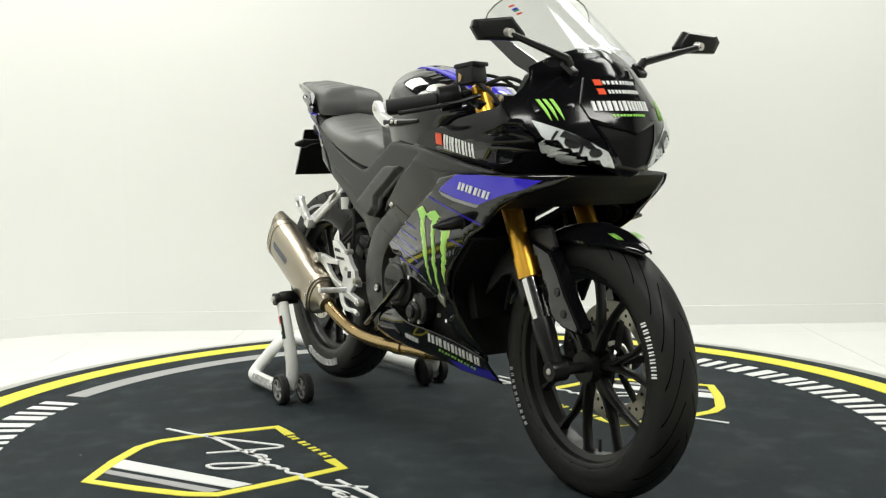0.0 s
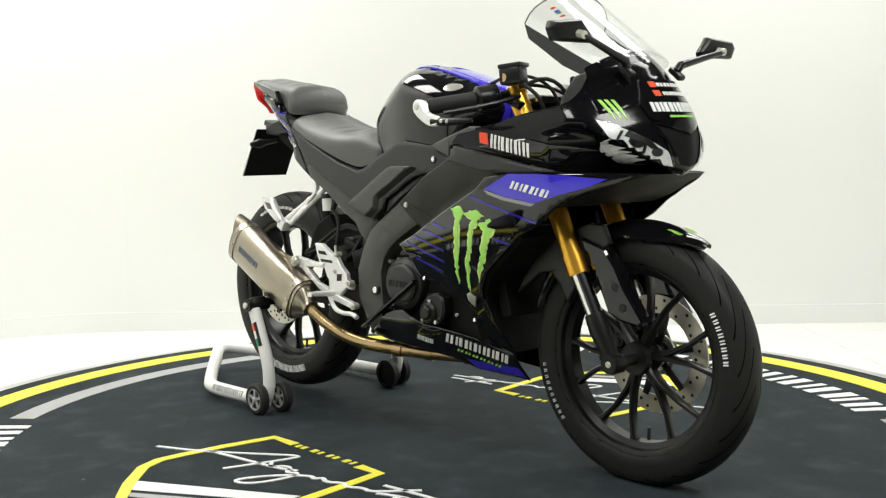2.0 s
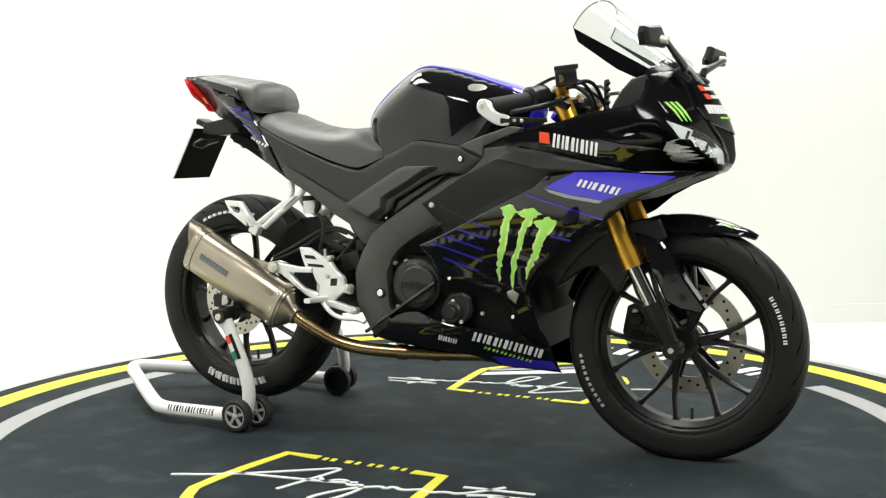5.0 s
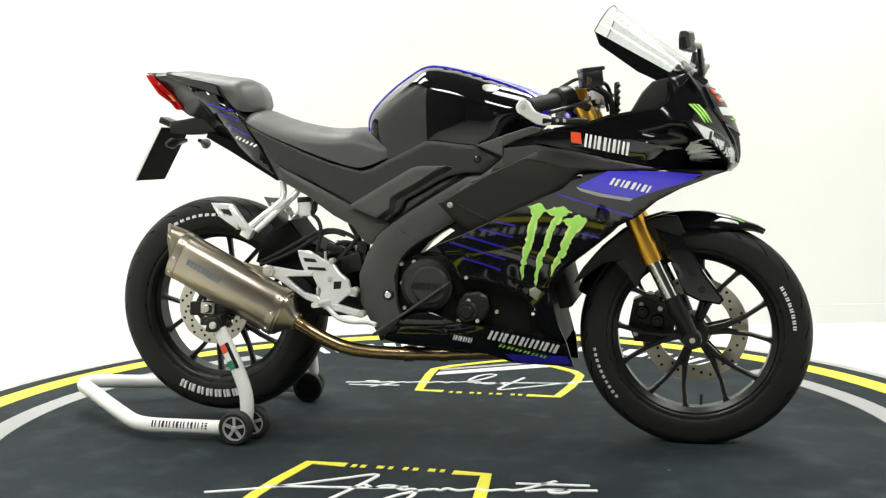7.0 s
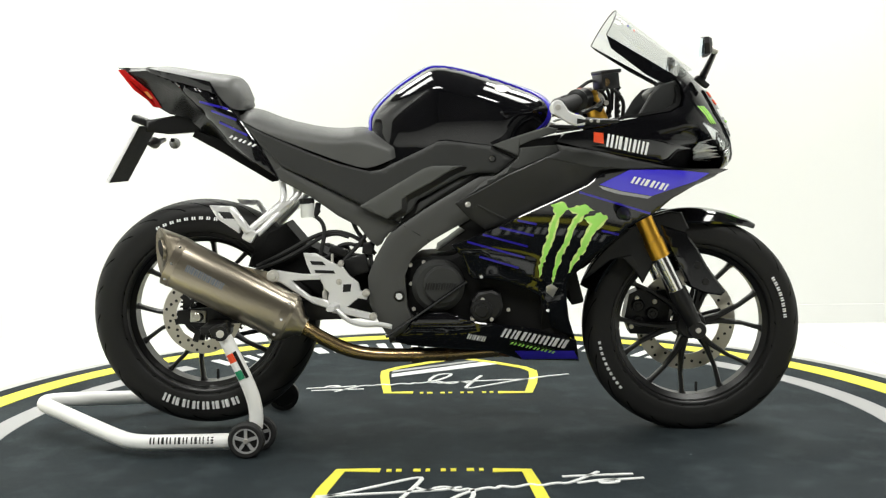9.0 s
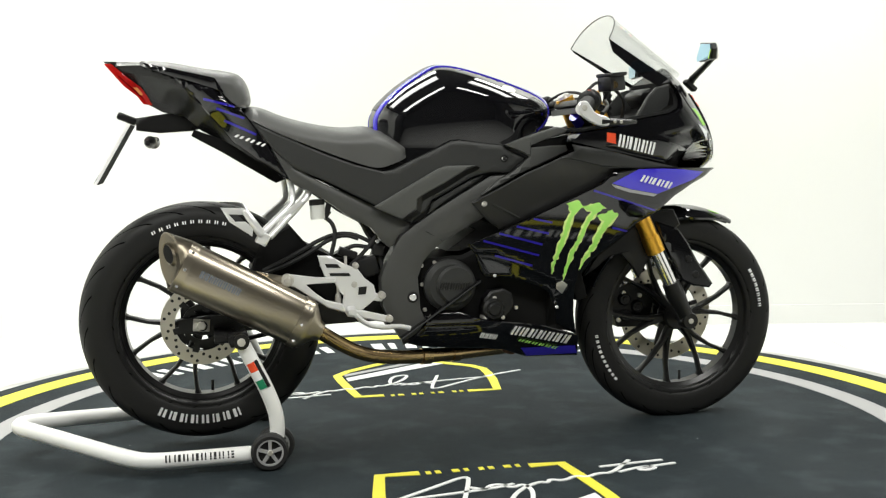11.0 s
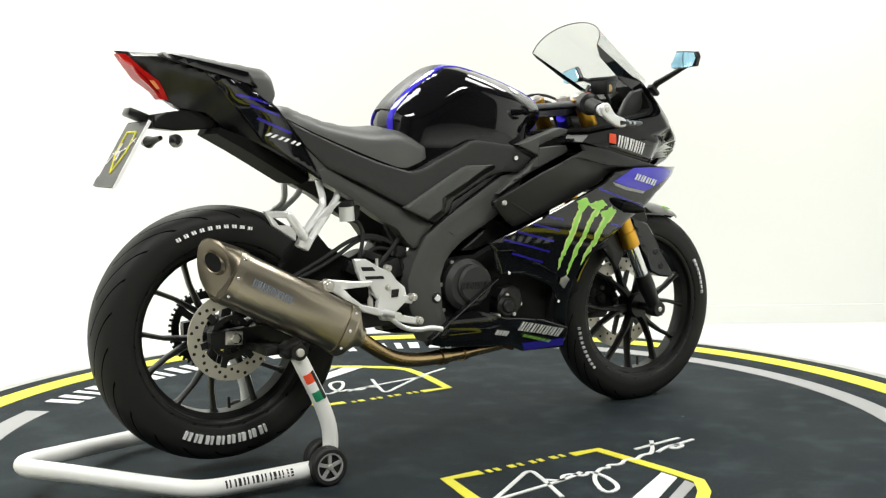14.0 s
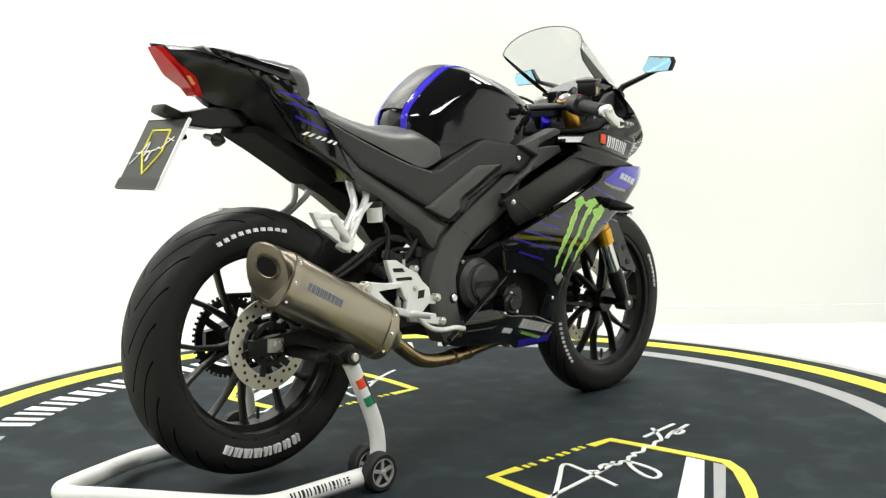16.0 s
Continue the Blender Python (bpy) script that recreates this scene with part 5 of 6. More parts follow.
for s in (-1, 1):
    part("rider_footpeg", loft([superring(Vector((-0.288 - 0.006 * f, s * (0.165 + 0.085 * f), 0.370 + 0.004 * f)), Vector((0, 1, 0)), Vector((0, 0, 1)), 0.009 - 0.002 * f, 0.012 - 0.002 * f, 3.0, 16) for f in (0, 0.15, 0.9, 1.0)]), ALU, bike, "silver rider footpeg")
    for path in (((-0.432, 0.105, 0.706), (-0.424, 0.118, 0.650), (-0.440, 0.128, 0.632), (-0.507, 0.166, 0.574)), ((-0.382, 0.105, 0.692), (-0.384, 0.115, 0.668), (-0.400, 0.125, 0.648), (-0.489, 0.168, 0.562))):
        part("peg_hanger", tube([(x, s * y, z) for x, y, z in path], 0.0088, 12, smooth_path=1), ALU, bike, "silver passenger peg hanger")
    part("hanger_web", plate([(-0.428, 0.640), (-0.392, 0.652), (-0.490, 0.566), (-0.504, 0.576)], s * 0.150, s * 0.138, edge=0.002), ALU, bike)
    for poly in ([(-0.608, 0.639), (-0.549, 0.636), (-0.556, 0.621), (-0.592, 0.623)], [(-0.608, 0.639), (-0.590, 0.624), (-0.574, 0.604), (-0.588, 0.604)], [(-0.588, 0.604), (-0.548, 0.603), (-0.530, 0.586), (-0.533, 0.566)]):
        part("passenger_peg", plate(poly, s * 0.190, s * 0.174, edge=0.002), ALU, bike, "silver folding passenger peg")
    part("peg_bar", loft([superring(Vector((x, s * 0.188, z)), Vector((0.6, 0, -0.8)), Vector((0, 1, 0)), r, r, 3.0, 12) for x, z, r in ((-0.552, 0.632, 0.006), (-0.548, 0.628, 0.009), (-0.512, 0.574, 0.011), (-0.508, 0.568, 0.008))]), ALU, bike, "silver peg bar")
    cx = (-0.507, -0.18, 0.560)
    part("peg_block", box((cx[0], s * 0.178, cx[2]), (0.03, 0.03, 0.032), (0, 30, 0), 0.004), ALU, bike)
part("fluid_reservoir", tube([(-0.362, -0.12, 0.602), (-0.364, -0.12, 0.638)], 0.019, 20), RESERV, bike, "milky brake fluid reservoir")
part("reservoir_neck", merged(tube([(-0.345, -0.12, 0.606), (-0.334, -0.12, 0.622)], 0.008, 12), box((-0.336, -0.118, 0.628), (0.014, 0.016, 0.024), (0, 10, 0), 0.003)), SATIN, bike, "black hose neck")
part("reservoir_cap", tube([(-0.364, -0.12, 0.638), (-0.365, -0.12, 0.652)], 0.020, 20), SATIN, bike, "black reservoir cap")
for path in ([(-0.345, -0.12, 0.606), (-0.325, -0.12, 0.590), (-0.317, -0.12, 0.560), (-0.332, -0.12, 0.500)], [(-0.508, -0.10, 0.462), (-0.450, -0.10, 0.480), (-0.383, -0.10, 0.513), (-0.334, -0.10, 0.546), (-0.292, -0.10, 0.558), (-0.256, -0.10, 0.546)], [(-0.306, -0.09, 0.505), (-0.27, -0.09, 0.53), (-0.225, -0.09, 0.52), (-0.185, -0.09, 0.531)], [(-0.250, -0.10, 0.60), (-0.235, -0.10, 0.56), (-0.21, -0.10, 0.53), (-0.19, -0.10, 0.45)], [(-0.505, -0.1, 0.47), (-0.421, -0.1, 0.51), (-0.344, -0.1, 0.554), (-0.283, -0.1, 0.564), (-0.223, -0.1, 0.538), (-0.186, -0.1, 0.499)], [(-0.284, -0.11, 0.471), (-0.238, -0.11, 0.516), (-0.207, -0.11, 0.554), (-0.199, -0.11, 0.584)], [(-0.348, -0.08, 0.484), (-0.271, -0.08, 0.498), (-0.195, -0.08, 0.49)]):
    part("hose", tube(path, 0.0055, 8, smooth_path=2), RUBBER_S, bike, "black rubber hose")
for x, y, z, sx, sz, a in ((-0.285, -0.095, 0.508, 0.05, 0.022, 20), (-0.236, -0.10, 0.470, 0.06, 0.05, -15), (-0.205, -0.10, 0.515, 0.03, 0.03, 10), (-0.33, -0.085, 0.475, 0.05, 0.03, 28)):
    part("linkage_block", box((x, y, z), (sx, 0.03, sz), (0, a, 0), 0.004), DARK, bike, "dark bracket behind the footrest")
for x, z in ((-0.297, 0.478), (-0.318, 0.405)):
    part("brake_plunger", tube([(x, -0.15, z + 0.028), (x, -0.15, z + 0.006), (x, -0.15, z), (x, -0.15, z - 0.022)], [0.004, 0.004, 0.008, 0.008], 12), STEEL, bike, "steel brake plunger")
part("shock_absorber", tube([(-0.294, 0, 0.507), (-0.234, 0, 0.379)], 0.028, 14), DARK, bike, "dark rear shock absorber")
part("rear_hugger", plate([(-0.535, 0.466), (-0.512, 0.536), (-0.480, 0.561), (-0.431, 0.584), (-0.389, 0.533), (-0.289, 0.481), (-0.205, 0.465), (-0.199, 0.356), (-0.292, 0.349), (-0.352, 0.389), (-0.413, 0.436)], -0.07, 0.07, edge=0.006), BLACK, bike, "black inner rear fender")
for s in (-1, 1):
    part("swingarm", loft([[Vector((x, s * (y + dy), z + dz)) for dy, dz in ((-0.012, -h_), (0.012, -h_), (0.014, 0), (0.012, h_), (-0.012, h_))] for x, y, z, h_ in ((-0.72, 0.098, 0.335, 0.018), (-0.66, 0.098, 0.336, 0.022), (-0.45, 0.095, 0.345, 0.024), (-0.2, 0.085, 0.36, 0.034), (-0.12, 0.085, 0.37, 0.03))]), DARK, bike, "black swingarm")
    part("axle_block", box((-0.664, s * 0.114, 0.338), (0.042, 0.008, 0.032), (0, 4, 0), 0.002), STEEL, bike, "silver axle block")
    part("axle_nut", knob((-0.664, 0.338), 0.012, s * 0.128, s * 0.1, 6), STEEL, bike)
part("rear_caliper", box((-0.60, -0.088, 0.405), (0.07, 0.04, 0.045), (0, 35, 0), 0.006), DARK, bike, "black rear brake caliper")
part("sidestand", tube([(-0.082, -0.14, 0.336), (-0.112, -0.14, 0.288), (-0.15, -0.14, 0.272)], 0.008, 8, smooth_path=1), SATIN, bike)

# front end
FY = -0.022
FLAP = [(0.590, 0.604), (0.539, 0.588), (0.482, 0.555), (0.429, 0.511), (0.391, 0.466), (0.366, 0.424), (0.394, 0.440), (0.442, 0.477), (0.476, 0.483), (0.502, 0.453), (0.527, 0.413), (0.558, 0.470), (0.600, 0.520), (0.650, 0.560), (0.630, 0.602)]
for s in (-1, 1):
    y = FY + s * 0.104
    top, low = [(0.381, -0.125, 0.908), (0.57, -0.125, 0.489)]
    a, b = Vector((top[0], y, top[2])), Vector((low[0], y, low[2]))
    leg = (b - a).normalized()
    part("fork_tube", merged(tube([a, b], 0.0235, 24), tube([b - leg * 0.045, b + leg * 0.004], 0.0262, 24), tube([a - leg * 0.012, a + leg * 0.006], 0.026, 24)), GOLD, bike, "gold anodised fork tube")
    part("fork_cap", tube([a - leg * 0.024, a - leg * 0.020, a - leg * 0.012], [0.012, 0.018, 0.020], 18), STEEL, bike, "bright fork cap")
    c = Vector([(0.628, -0.125, 0.371)][0])
    c.y = y
    part("fork_stanchion", tube([b - leg * 0.01, c], 0.0198, 24), CHROME, bike, "polished chrome stanchion")
    d = Vector((FW[0] - 0.004, y, FW[2]))
    part("fork_foot", merged(tube([c - leg * 0.03, c + leg * 0.01, (c + d) / 2, d], [0.024, 0.026, 0.022, 0.020], 16), lathe([(0, y + s * 0.02), (0.021, y + s * 0.02), (0.024, y + s * 0.012), (0.024, y - s * 0.02), (0, y - s * 0.02)], (d.x, 0, d.z), 24, closed=False)), SATIN, bike, "black fork foot")
    part("axle_cap", lathe([(0, y + s * 0.023), (0.006, y + s * 0.023), (0.0075, y + s * 0.021), (0.0075, y), (0, y)], (d.x, 0, d.z), 18, closed=False), STEEL, bike, "bright axle end")
    guard = [(0.572, 0.571), (0.64, 0.549), (0.67, 0.508), (0.696, 0.46), (0.746, 0.391), (0.735, 0.379), (0.685, 0.387), (0.65, 0.404), (0.614, 0.484), (0.583, 0.54)]
    g = part("fork_guard", plate(guard, FY + s * 0.102, FY + s * 0.066, edge=0.005), GLOSS, bike, "black fork guard plate")
    for x, z in [(0.670, 0.463), (0.692, 0.418)]:
        part("guard_bolt", knob((x, z), 0.010, FY + s * 0.105, FY + s * 0.08, 16), SATIN, g)
    part("fender_stay", plate(FLAP, FY + s * 0.092, FY + s * 0.080, edge=0.004), SATIN, bike, "black fender side")
part("lower_clamp", box((0.468, FY, 0.70), (0.06, 0.26, 0.035), (0, 24, 0), 0.008), SATIN, bike, "black lower triple clamp")
part("upper_clamp", box((0.385, FY, 0.888), (0.065, 0.27, 0.02), (0, 24, 0), 0.006), SATIN, bike, "black upper triple clamp")
part("steering_stem", tube([(0.385, FY, 0.885), (0.47, FY, 0.70)], 0.025, 16), DARK, bike)
part("front_caliper", plate([(0.514, 0.367), (0.557, 0.386), (0.604, 0.366), (0.630, 0.331), (0.620, 0.285), (0.600, 0.252), (0.518, 0.254), (0.501, 0.299)], FY + 0.105, FY + 0.045, edge=0.008), DARK, bike, "black front brake caliper")
for x, z in ((0.538, 0.335), (0.540, 0.288), (0.578, 0.312)):
    part("caliper_piston", merged(knob((x, z), 0.018, FY + 0.034, FY + 0.06, 20, 0.2), knob((x, z), 0.009, FY + 0.031, FY + 0.05, 14, 0.2)), RIM, bike, "round caliper boss")
part("caliper_bracket", plate([(0.575, 0.375), (0.612, 0.380), (0.640, 0.345), (0.625, 0.330), (0.600, 0.352)], FY + 0.044, FY + 0.030, edge=0.003), SATIN, bike, "black caliper bracket")
part("brake_hose", tube([(0.545, FY + 0.07, 0.375), (0.520, FY + 0.07, 0.42), (0.525, FY + 0.06, 0.50), (0.500, FY + 0.05, 0.62)], 0.005, 8, smooth_path=2), RUBBER_S, bike, "black brake hose")
for x, z in ((0.535, 0.355), (0.520, 0.275), (0.585, 0.345)):
    part("caliper_bolt", knob((x, z), 0.007, FY + 0.038, FY + 0.06, 12), STEEL, bike)
rings = []
for k in range(25):
    f = k / 24
    a = radians(57 + f * (160 - 57))
    wide = 0.012 + 0.058 * min(1, f / 0.28) ** 0.7 if f < 0.28 else 0.070 - 0.012 * max(0, (f - 0.8) / 0.2)
    rr = 0.322 if f > 0.06 else 0.325
    ring = []
    for v in [-1 + 0.25 * i for i in range(9)]:
        r2 = rr - 0.034 * abs(v) ** 2.2 * min(1, 0.25 + f / 0.3)
        ring.append((FW[0] + r2 * math.cos(a), FY + wide * v, FW[2] + r2 * math.sin(a)))
    for v in [1 - 0.25 * i for i in range(9)]:
        r2 = rr - 0.006 - 0.034 * abs(v) ** 2.2 * min(1, 0.25 + f / 0.3)
        ring.append((FW[0] + r2 * math.cos(a), FY + wide * v * 0.97, FW[2] + r2 * math.sin(a)))
    rings.append(ring)
part("front_fender", loft(rings), GLOSS, bike, "gloss black front fender", smooth=50)

for k in (-1, 0, 1):
    a0 = radians(70)
    for s in (-1, 1):
        pts = [Vector((FW[0] + rr * math.cos(a0 + da), FY + s * (0.030 + 0.006 * k), FW[2] + rr * math.sin(a0 + da))) for da, rr in ((-0.05, 0.317), (0.0, 0.317), (0.06, 0.317))]
        part("fender_claw", tube(pts, [0.0005, 0.0011, 0.0004], 6), GREEN, bike, "small green claw stroke")

# windscreen and dash
def screen_ring(f, lift=0.0, y_in=1.0):
    wide = 0.152 - 0.022 * f
    xs, zs = 0.424 + (0.612 - 0.424) * f, 1.066 - (1.066 - 0.958) * f
    xt, zt = 0.466 + (0.672 - 0.466) * f, 1.143 - (1.143 - 0.985) * f
    out = []
    for k in range(15):
        a = math.pi * (k / 14 - 0.5)
        c = abs(math.cos(a)) ** 0.85
        out.append(Vector((xs + (xt - xs) * c, 0.007 + wide * math.sin(a) * y_in, zs + (zt - zs) * c + lift)))
    return out


part("windscreen", loft([screen_ring(k / 10) + screen_ring(k / 10, -0.0025)[::-1] for k in range(11)]), SCREEN, bike, "clear tinted windscreen", smooth=60)
part("screen_rim", tube(screen_ring(0.0), 0.0016, 6), GREYP, bike, "dark screen rim")
for s in (0, -1):
    edge_pts = [screen_ring(k / 8)[s] for k in range(9)]
    deep = 0.046 if s == 0 else 0.017
    lower = [p + Vector((0.012, 0, -deep * (1 - 0.25 * abs(k / 4 - 1)) - 0.006 * k / 8)) for k, p in enumerate(edge_pts)]
    yy = 0.004 if s == 0 else -0.004
    part("screen_trim", loft([[p, p + Vector((0, yy, 0)), q + Vector((0, yy, 0)), q] for p, q in zip(edge_pts, lower)]), GLOSS, bike, "gloss black screen edge trim")
for k, m_ in enumerate((RED_D, WHITE_D, BLUE, GREEN_D, WHITE_D, RED_D)):
    ring_a, ring_b = screen_ring(0.10 + 0.028 * k, -0.0035), screen_ring(0.10 + 0.028 * k + 0.02, -0.0035)
    a0, a1 = ring_a[3], ring_a[3].lerp(ring_a[4], 0.5)
    b0, b1 = ring_b[3], ring_b[3].lerp(ring_b[4], 0.5)
    dn = Vector((0, 0, -0.001))
    part("screen_sticker", loft([[a0, a1, b1, b0], [p + dn for p in (a0, a1, b1, b0)]]), m_, bike, "small coloured screen sticker")
part("instrument_panel", box((0.578, 0.005, 0.915), (0.04, 0.13, 0.045), (0, -35, 0), 0.01), SATIN, bike, "black instrument panel")
for s in (-1, 1):
    part("cowl_inner", plate([(0.509, 0.858), (0.541, 0.912), (0.566, 0.938), (0.605, 0.948), (0.626, 0.92), (0.626, 0.885), (0.60, 0.862)], s * 0.135, s * 0.122, edge=0.004), MATTE, bike, "black inner cowl")

zs = [(0.31, 0.788)][0][1]
# dull cover, added so the cowl's solid top doesn't mirror the lamps
deck_half = curve([0.80, 0.83, 0.86, 0.90, 0.96], [0.225, 0.215, 0.195, 0.165, 0.115])
part("dash_deck", body([(0.330, 0.8195), (0.416, 0.832), (0.461, 0.848), (0.518, 0.857), (0.580, 0.867), (0.607, 0.882), (0.616, 0.905), (0.606, 0.957), (0.600, 0.955), (0.604, 0.91), (0.598, 0.888), (0.575, 0.874), (0.518, 0.864), (0.461, 0.855), (0.414, 0.839), (0.330, 0.826)], lambda x, z: deck_half(z) + 0 * x), DULL, bike, "dull black cover added to hide lamp reflections on the cowl")
part("inner_shelf", plate([(0.30, zs - 0.020), (0.40, zs - 0.012), (0.50, zs - 0.006), (0.50, zs - 0.016), (0.40, zs - 0.024), (0.30, zs - 0.032)], -0.165, 0.165, edge=0.003), SATIN, bike, "black inner panel behind the tank")
part("top_yoke", plate([(0.345, 0.868), (0.43, 0.884), (0.43, 0.900), (0.345, 0.884)], -0.105, 0.105, edge=0.003), SATIN, bike, "black top yoke")
part("ignition_lock", tube([(0.425, 0.0, 0.885), (0.415, 0.0, 0.925), (0.414, 0.0, 0.929)], [0.022, 0.02, 0.013], 18), STEEL, bike, "metal ignition lock")
part("wiring_loom", tube([(0.47 + 0.003 * (k % 2), -0.025, 0.945 - 0.008 * k) for k in range(12)], [0.006 + 0.003 * (k % 2) for k in range(12)], 8), DARK, bike, "dark wiring loom")
for pts in (((0.345, -0.19, 0.925), (0.39, -0.15, 0.955), (0.44, -0.08, 0.935), (0.45, -0.04, 0.87)), ((0.35, -0.17, 0.90), (0.41, -0.10, 0.935), (0.455, 0.0, 0.90), (0.45, 0.05, 0.85)), ((0.35, 0.18, 0.91), (0.40, 0.12, 0.945), (0.45, 0.05, 0.92), (0.46, 0.02, 0.86))):
    part("control_cable", tube(pts, 0.0042, 8, smooth_path=3), RUBBER_S, bike, "black control cable")
for s in (-1, 1):
    part("yoke_bolt", knob((0.43, 0.893), 0.007, s * 0.107, s * 0.10, 12), STEEL, bike)

# handlebars
for s in (-1, 1):
    end, inner = Vector((0.277, s * 0.338, 0.873)), Vector((0.372, s * 0.15, 0.905))
    dv = (inner - end).normalized()
    part("handlebar", tube([end, inner + dv * 0.04], 0.011, 12), SATIN, bike, "black clip-on handlebar")
    grip = part("grip", tube([end + dv * (0.012 + 0.118 * k / 24) for k in range(25)], [0.0182 + 0.0012 * (k % 2) for k in range(25)], 16), RUBBER_S, bike, "ribbed black rubber grip")
    part("switch_housing", tube([end + dv * 0.132, end + dv * 0.138, end + dv * 0.185, end + dv * 0.19], [0.021, 0.030, 0.030, 0.021], 20), SATIN, bike, "black switch housing")
    part("switch_button", box(end + dv * 0.16 + Vector((0, 0, 0.026)), (0.012, 0.012, 0.008), (0, 0, 0), 0.002), RED_D, bike, "red switch")
    part("bar_end", tube([end - dv * 0.014, end + dv * 0.01], 0.015, 16), ALU, bike, "silver bar end")
    guard = part("lever_guard_arm", plate([(0.260, 0.878), (0.268, 0.891), (0.284, 0.892), (0.296, 0.876), (0.306, 0.860), (0.345, 0.851), (0.346, 0.829), (0.315, 0.828), (0.284, 0.846), (0.264, 0.862)], s * 0.357, s * 0.343, edge=0.003, round_=2, h=0.012), ALU, bike, "silver lever guard arm")
    for (bx, bz), br, by in (((0.277, 0.874), 0.007, 0.360), ((0.357, 0.840), 0.0042, 0.3585), ((0.374, 0.839), 0.0042, 0.3565)):
        part("guard_bolt", knob((bx, bz), br, s * by, s * (by - 0.012), 14), STEEL, guard)
    part("lever_guard", tube([(0.322, s * 0.350, 0.840), (0.38, s * 0.345, 0.838), (0.425, s * 0.325, 0.84)], [0.010, 0.009, 0.005], 10), SATIN, bike, "black lever guard")
    part("lever", tube([(0.412, s * 0.15, 0.90), (0.40, s * 0.20, 0.885), (0.365, s * 0.27, 0.87), (0.335, s * 0.325, 0.86)], 0.0055, 8, smooth_path=2), ALU if s > 0 else SATIN, bike, "hand lever")
part("master_cylinder", merged(box((0.418, -0.178, 0.945), (0.052, 0.055, 0.04), (0, -6, 20), 0.005), box((0.418, -0.178, 0.968), (0.058, 0.06, 0.01), (0, -6, 20), 0.003)), SATIN, bike, "black square brake reservoir")
part("reservoir_window", lathe([(0, -0.2095), (0.010, -0.2095), (0.010, -0.2), (0, -0.2)], (0.414, 0, 0.94), 16, closed=False), BRONZE, bike, "round sight glass")
for path in ([(0.43, -0.17, 0.93), (0.47, -0.15, 0.90), (0.47, -0.12, 0.85)], [(0.42, 0.17, 0.92), (0.47, 0.12, 0.92), (0.46, 0.05, 0.86)], [(0.41, -0.15, 0.92), (0.45, -0.08, 0.95), (0.46, 0.0, 0.88)]):
    part("cable", tube(path, 0.005, 8, smooth_path=2), RUBBER_S, bike, "black control cable")
part("hose_sleeve", tube([(0.350, -0.075, 0.862), (0.372, -0.055, 0.842)], 0.015, 14), BLUE, bike, "blue damper sleeve")

# mirrors
for s, head, yaw in ((-1, Vector((0.655, -0.262, 1.022)), -9), (1, Vector((0.680, 0.272, 1.012)), -12)):
    m = thing("mirror", "black wing mirror with blue-tinted glass", "")
    m.parent = bike
    base = Vector((0.682, s * 0.098, 0.945))
    joint = head + Vector((0.024, -s * 0.012, -0.010))
    part("mount", merged(box(base, (0.042, 0.022, 0.014), (0, 38, -s * 10), 0.004), tube([base + Vector((0, 0, 0.006)), base + Vector((0.004, s * 0.012, 0.022))], 0.010, 12)), SATIN, m)
    part("stalk", tube([base + Vector((0.004, s * 0.012, 0.02)), joint], [0.0095, 0.0065], 12), SATIN, m, "slim black stalk")
    part("joint", tube([joint + Vector((0.006, 0, 0.0)), joint - Vector((0.012, 0, -0.004))], 0.009, 12), STEEL, m)
    T = Matrix.Translation(head) @ pose(0, 0, 0, 0, -6, yaw)
    outline = [(-0.056, -0.010), (-0.030, 0.030), (0.052, 0.020), (0.058, 0.004), (0.044, -0.024), (-0.050, -0.024)]
    outline = [(s * a * 1.08, b * 0.92) for a, b in outline]
    shellr = [[T @ Vector((x, a * k, b * k)) for a, b in outline] for x, k in ((-0.010, 0.96), (-0.008, 1.0), (0.002, 1.0), (0.008, 0.84), (0.010, 0.74))]
    part("housing", loft(shellr), SATIN, m, "angular black housing", smooth=25)
    part("mirror_glass", loft([[T @ Vector((x - 0.005 + 0.16 * b, a * 0.92, b * 0.90)) for a, b in outline] for x in (-0.0095, -0.007)]), MIRROR, m, "blue-tinted mirror glass")
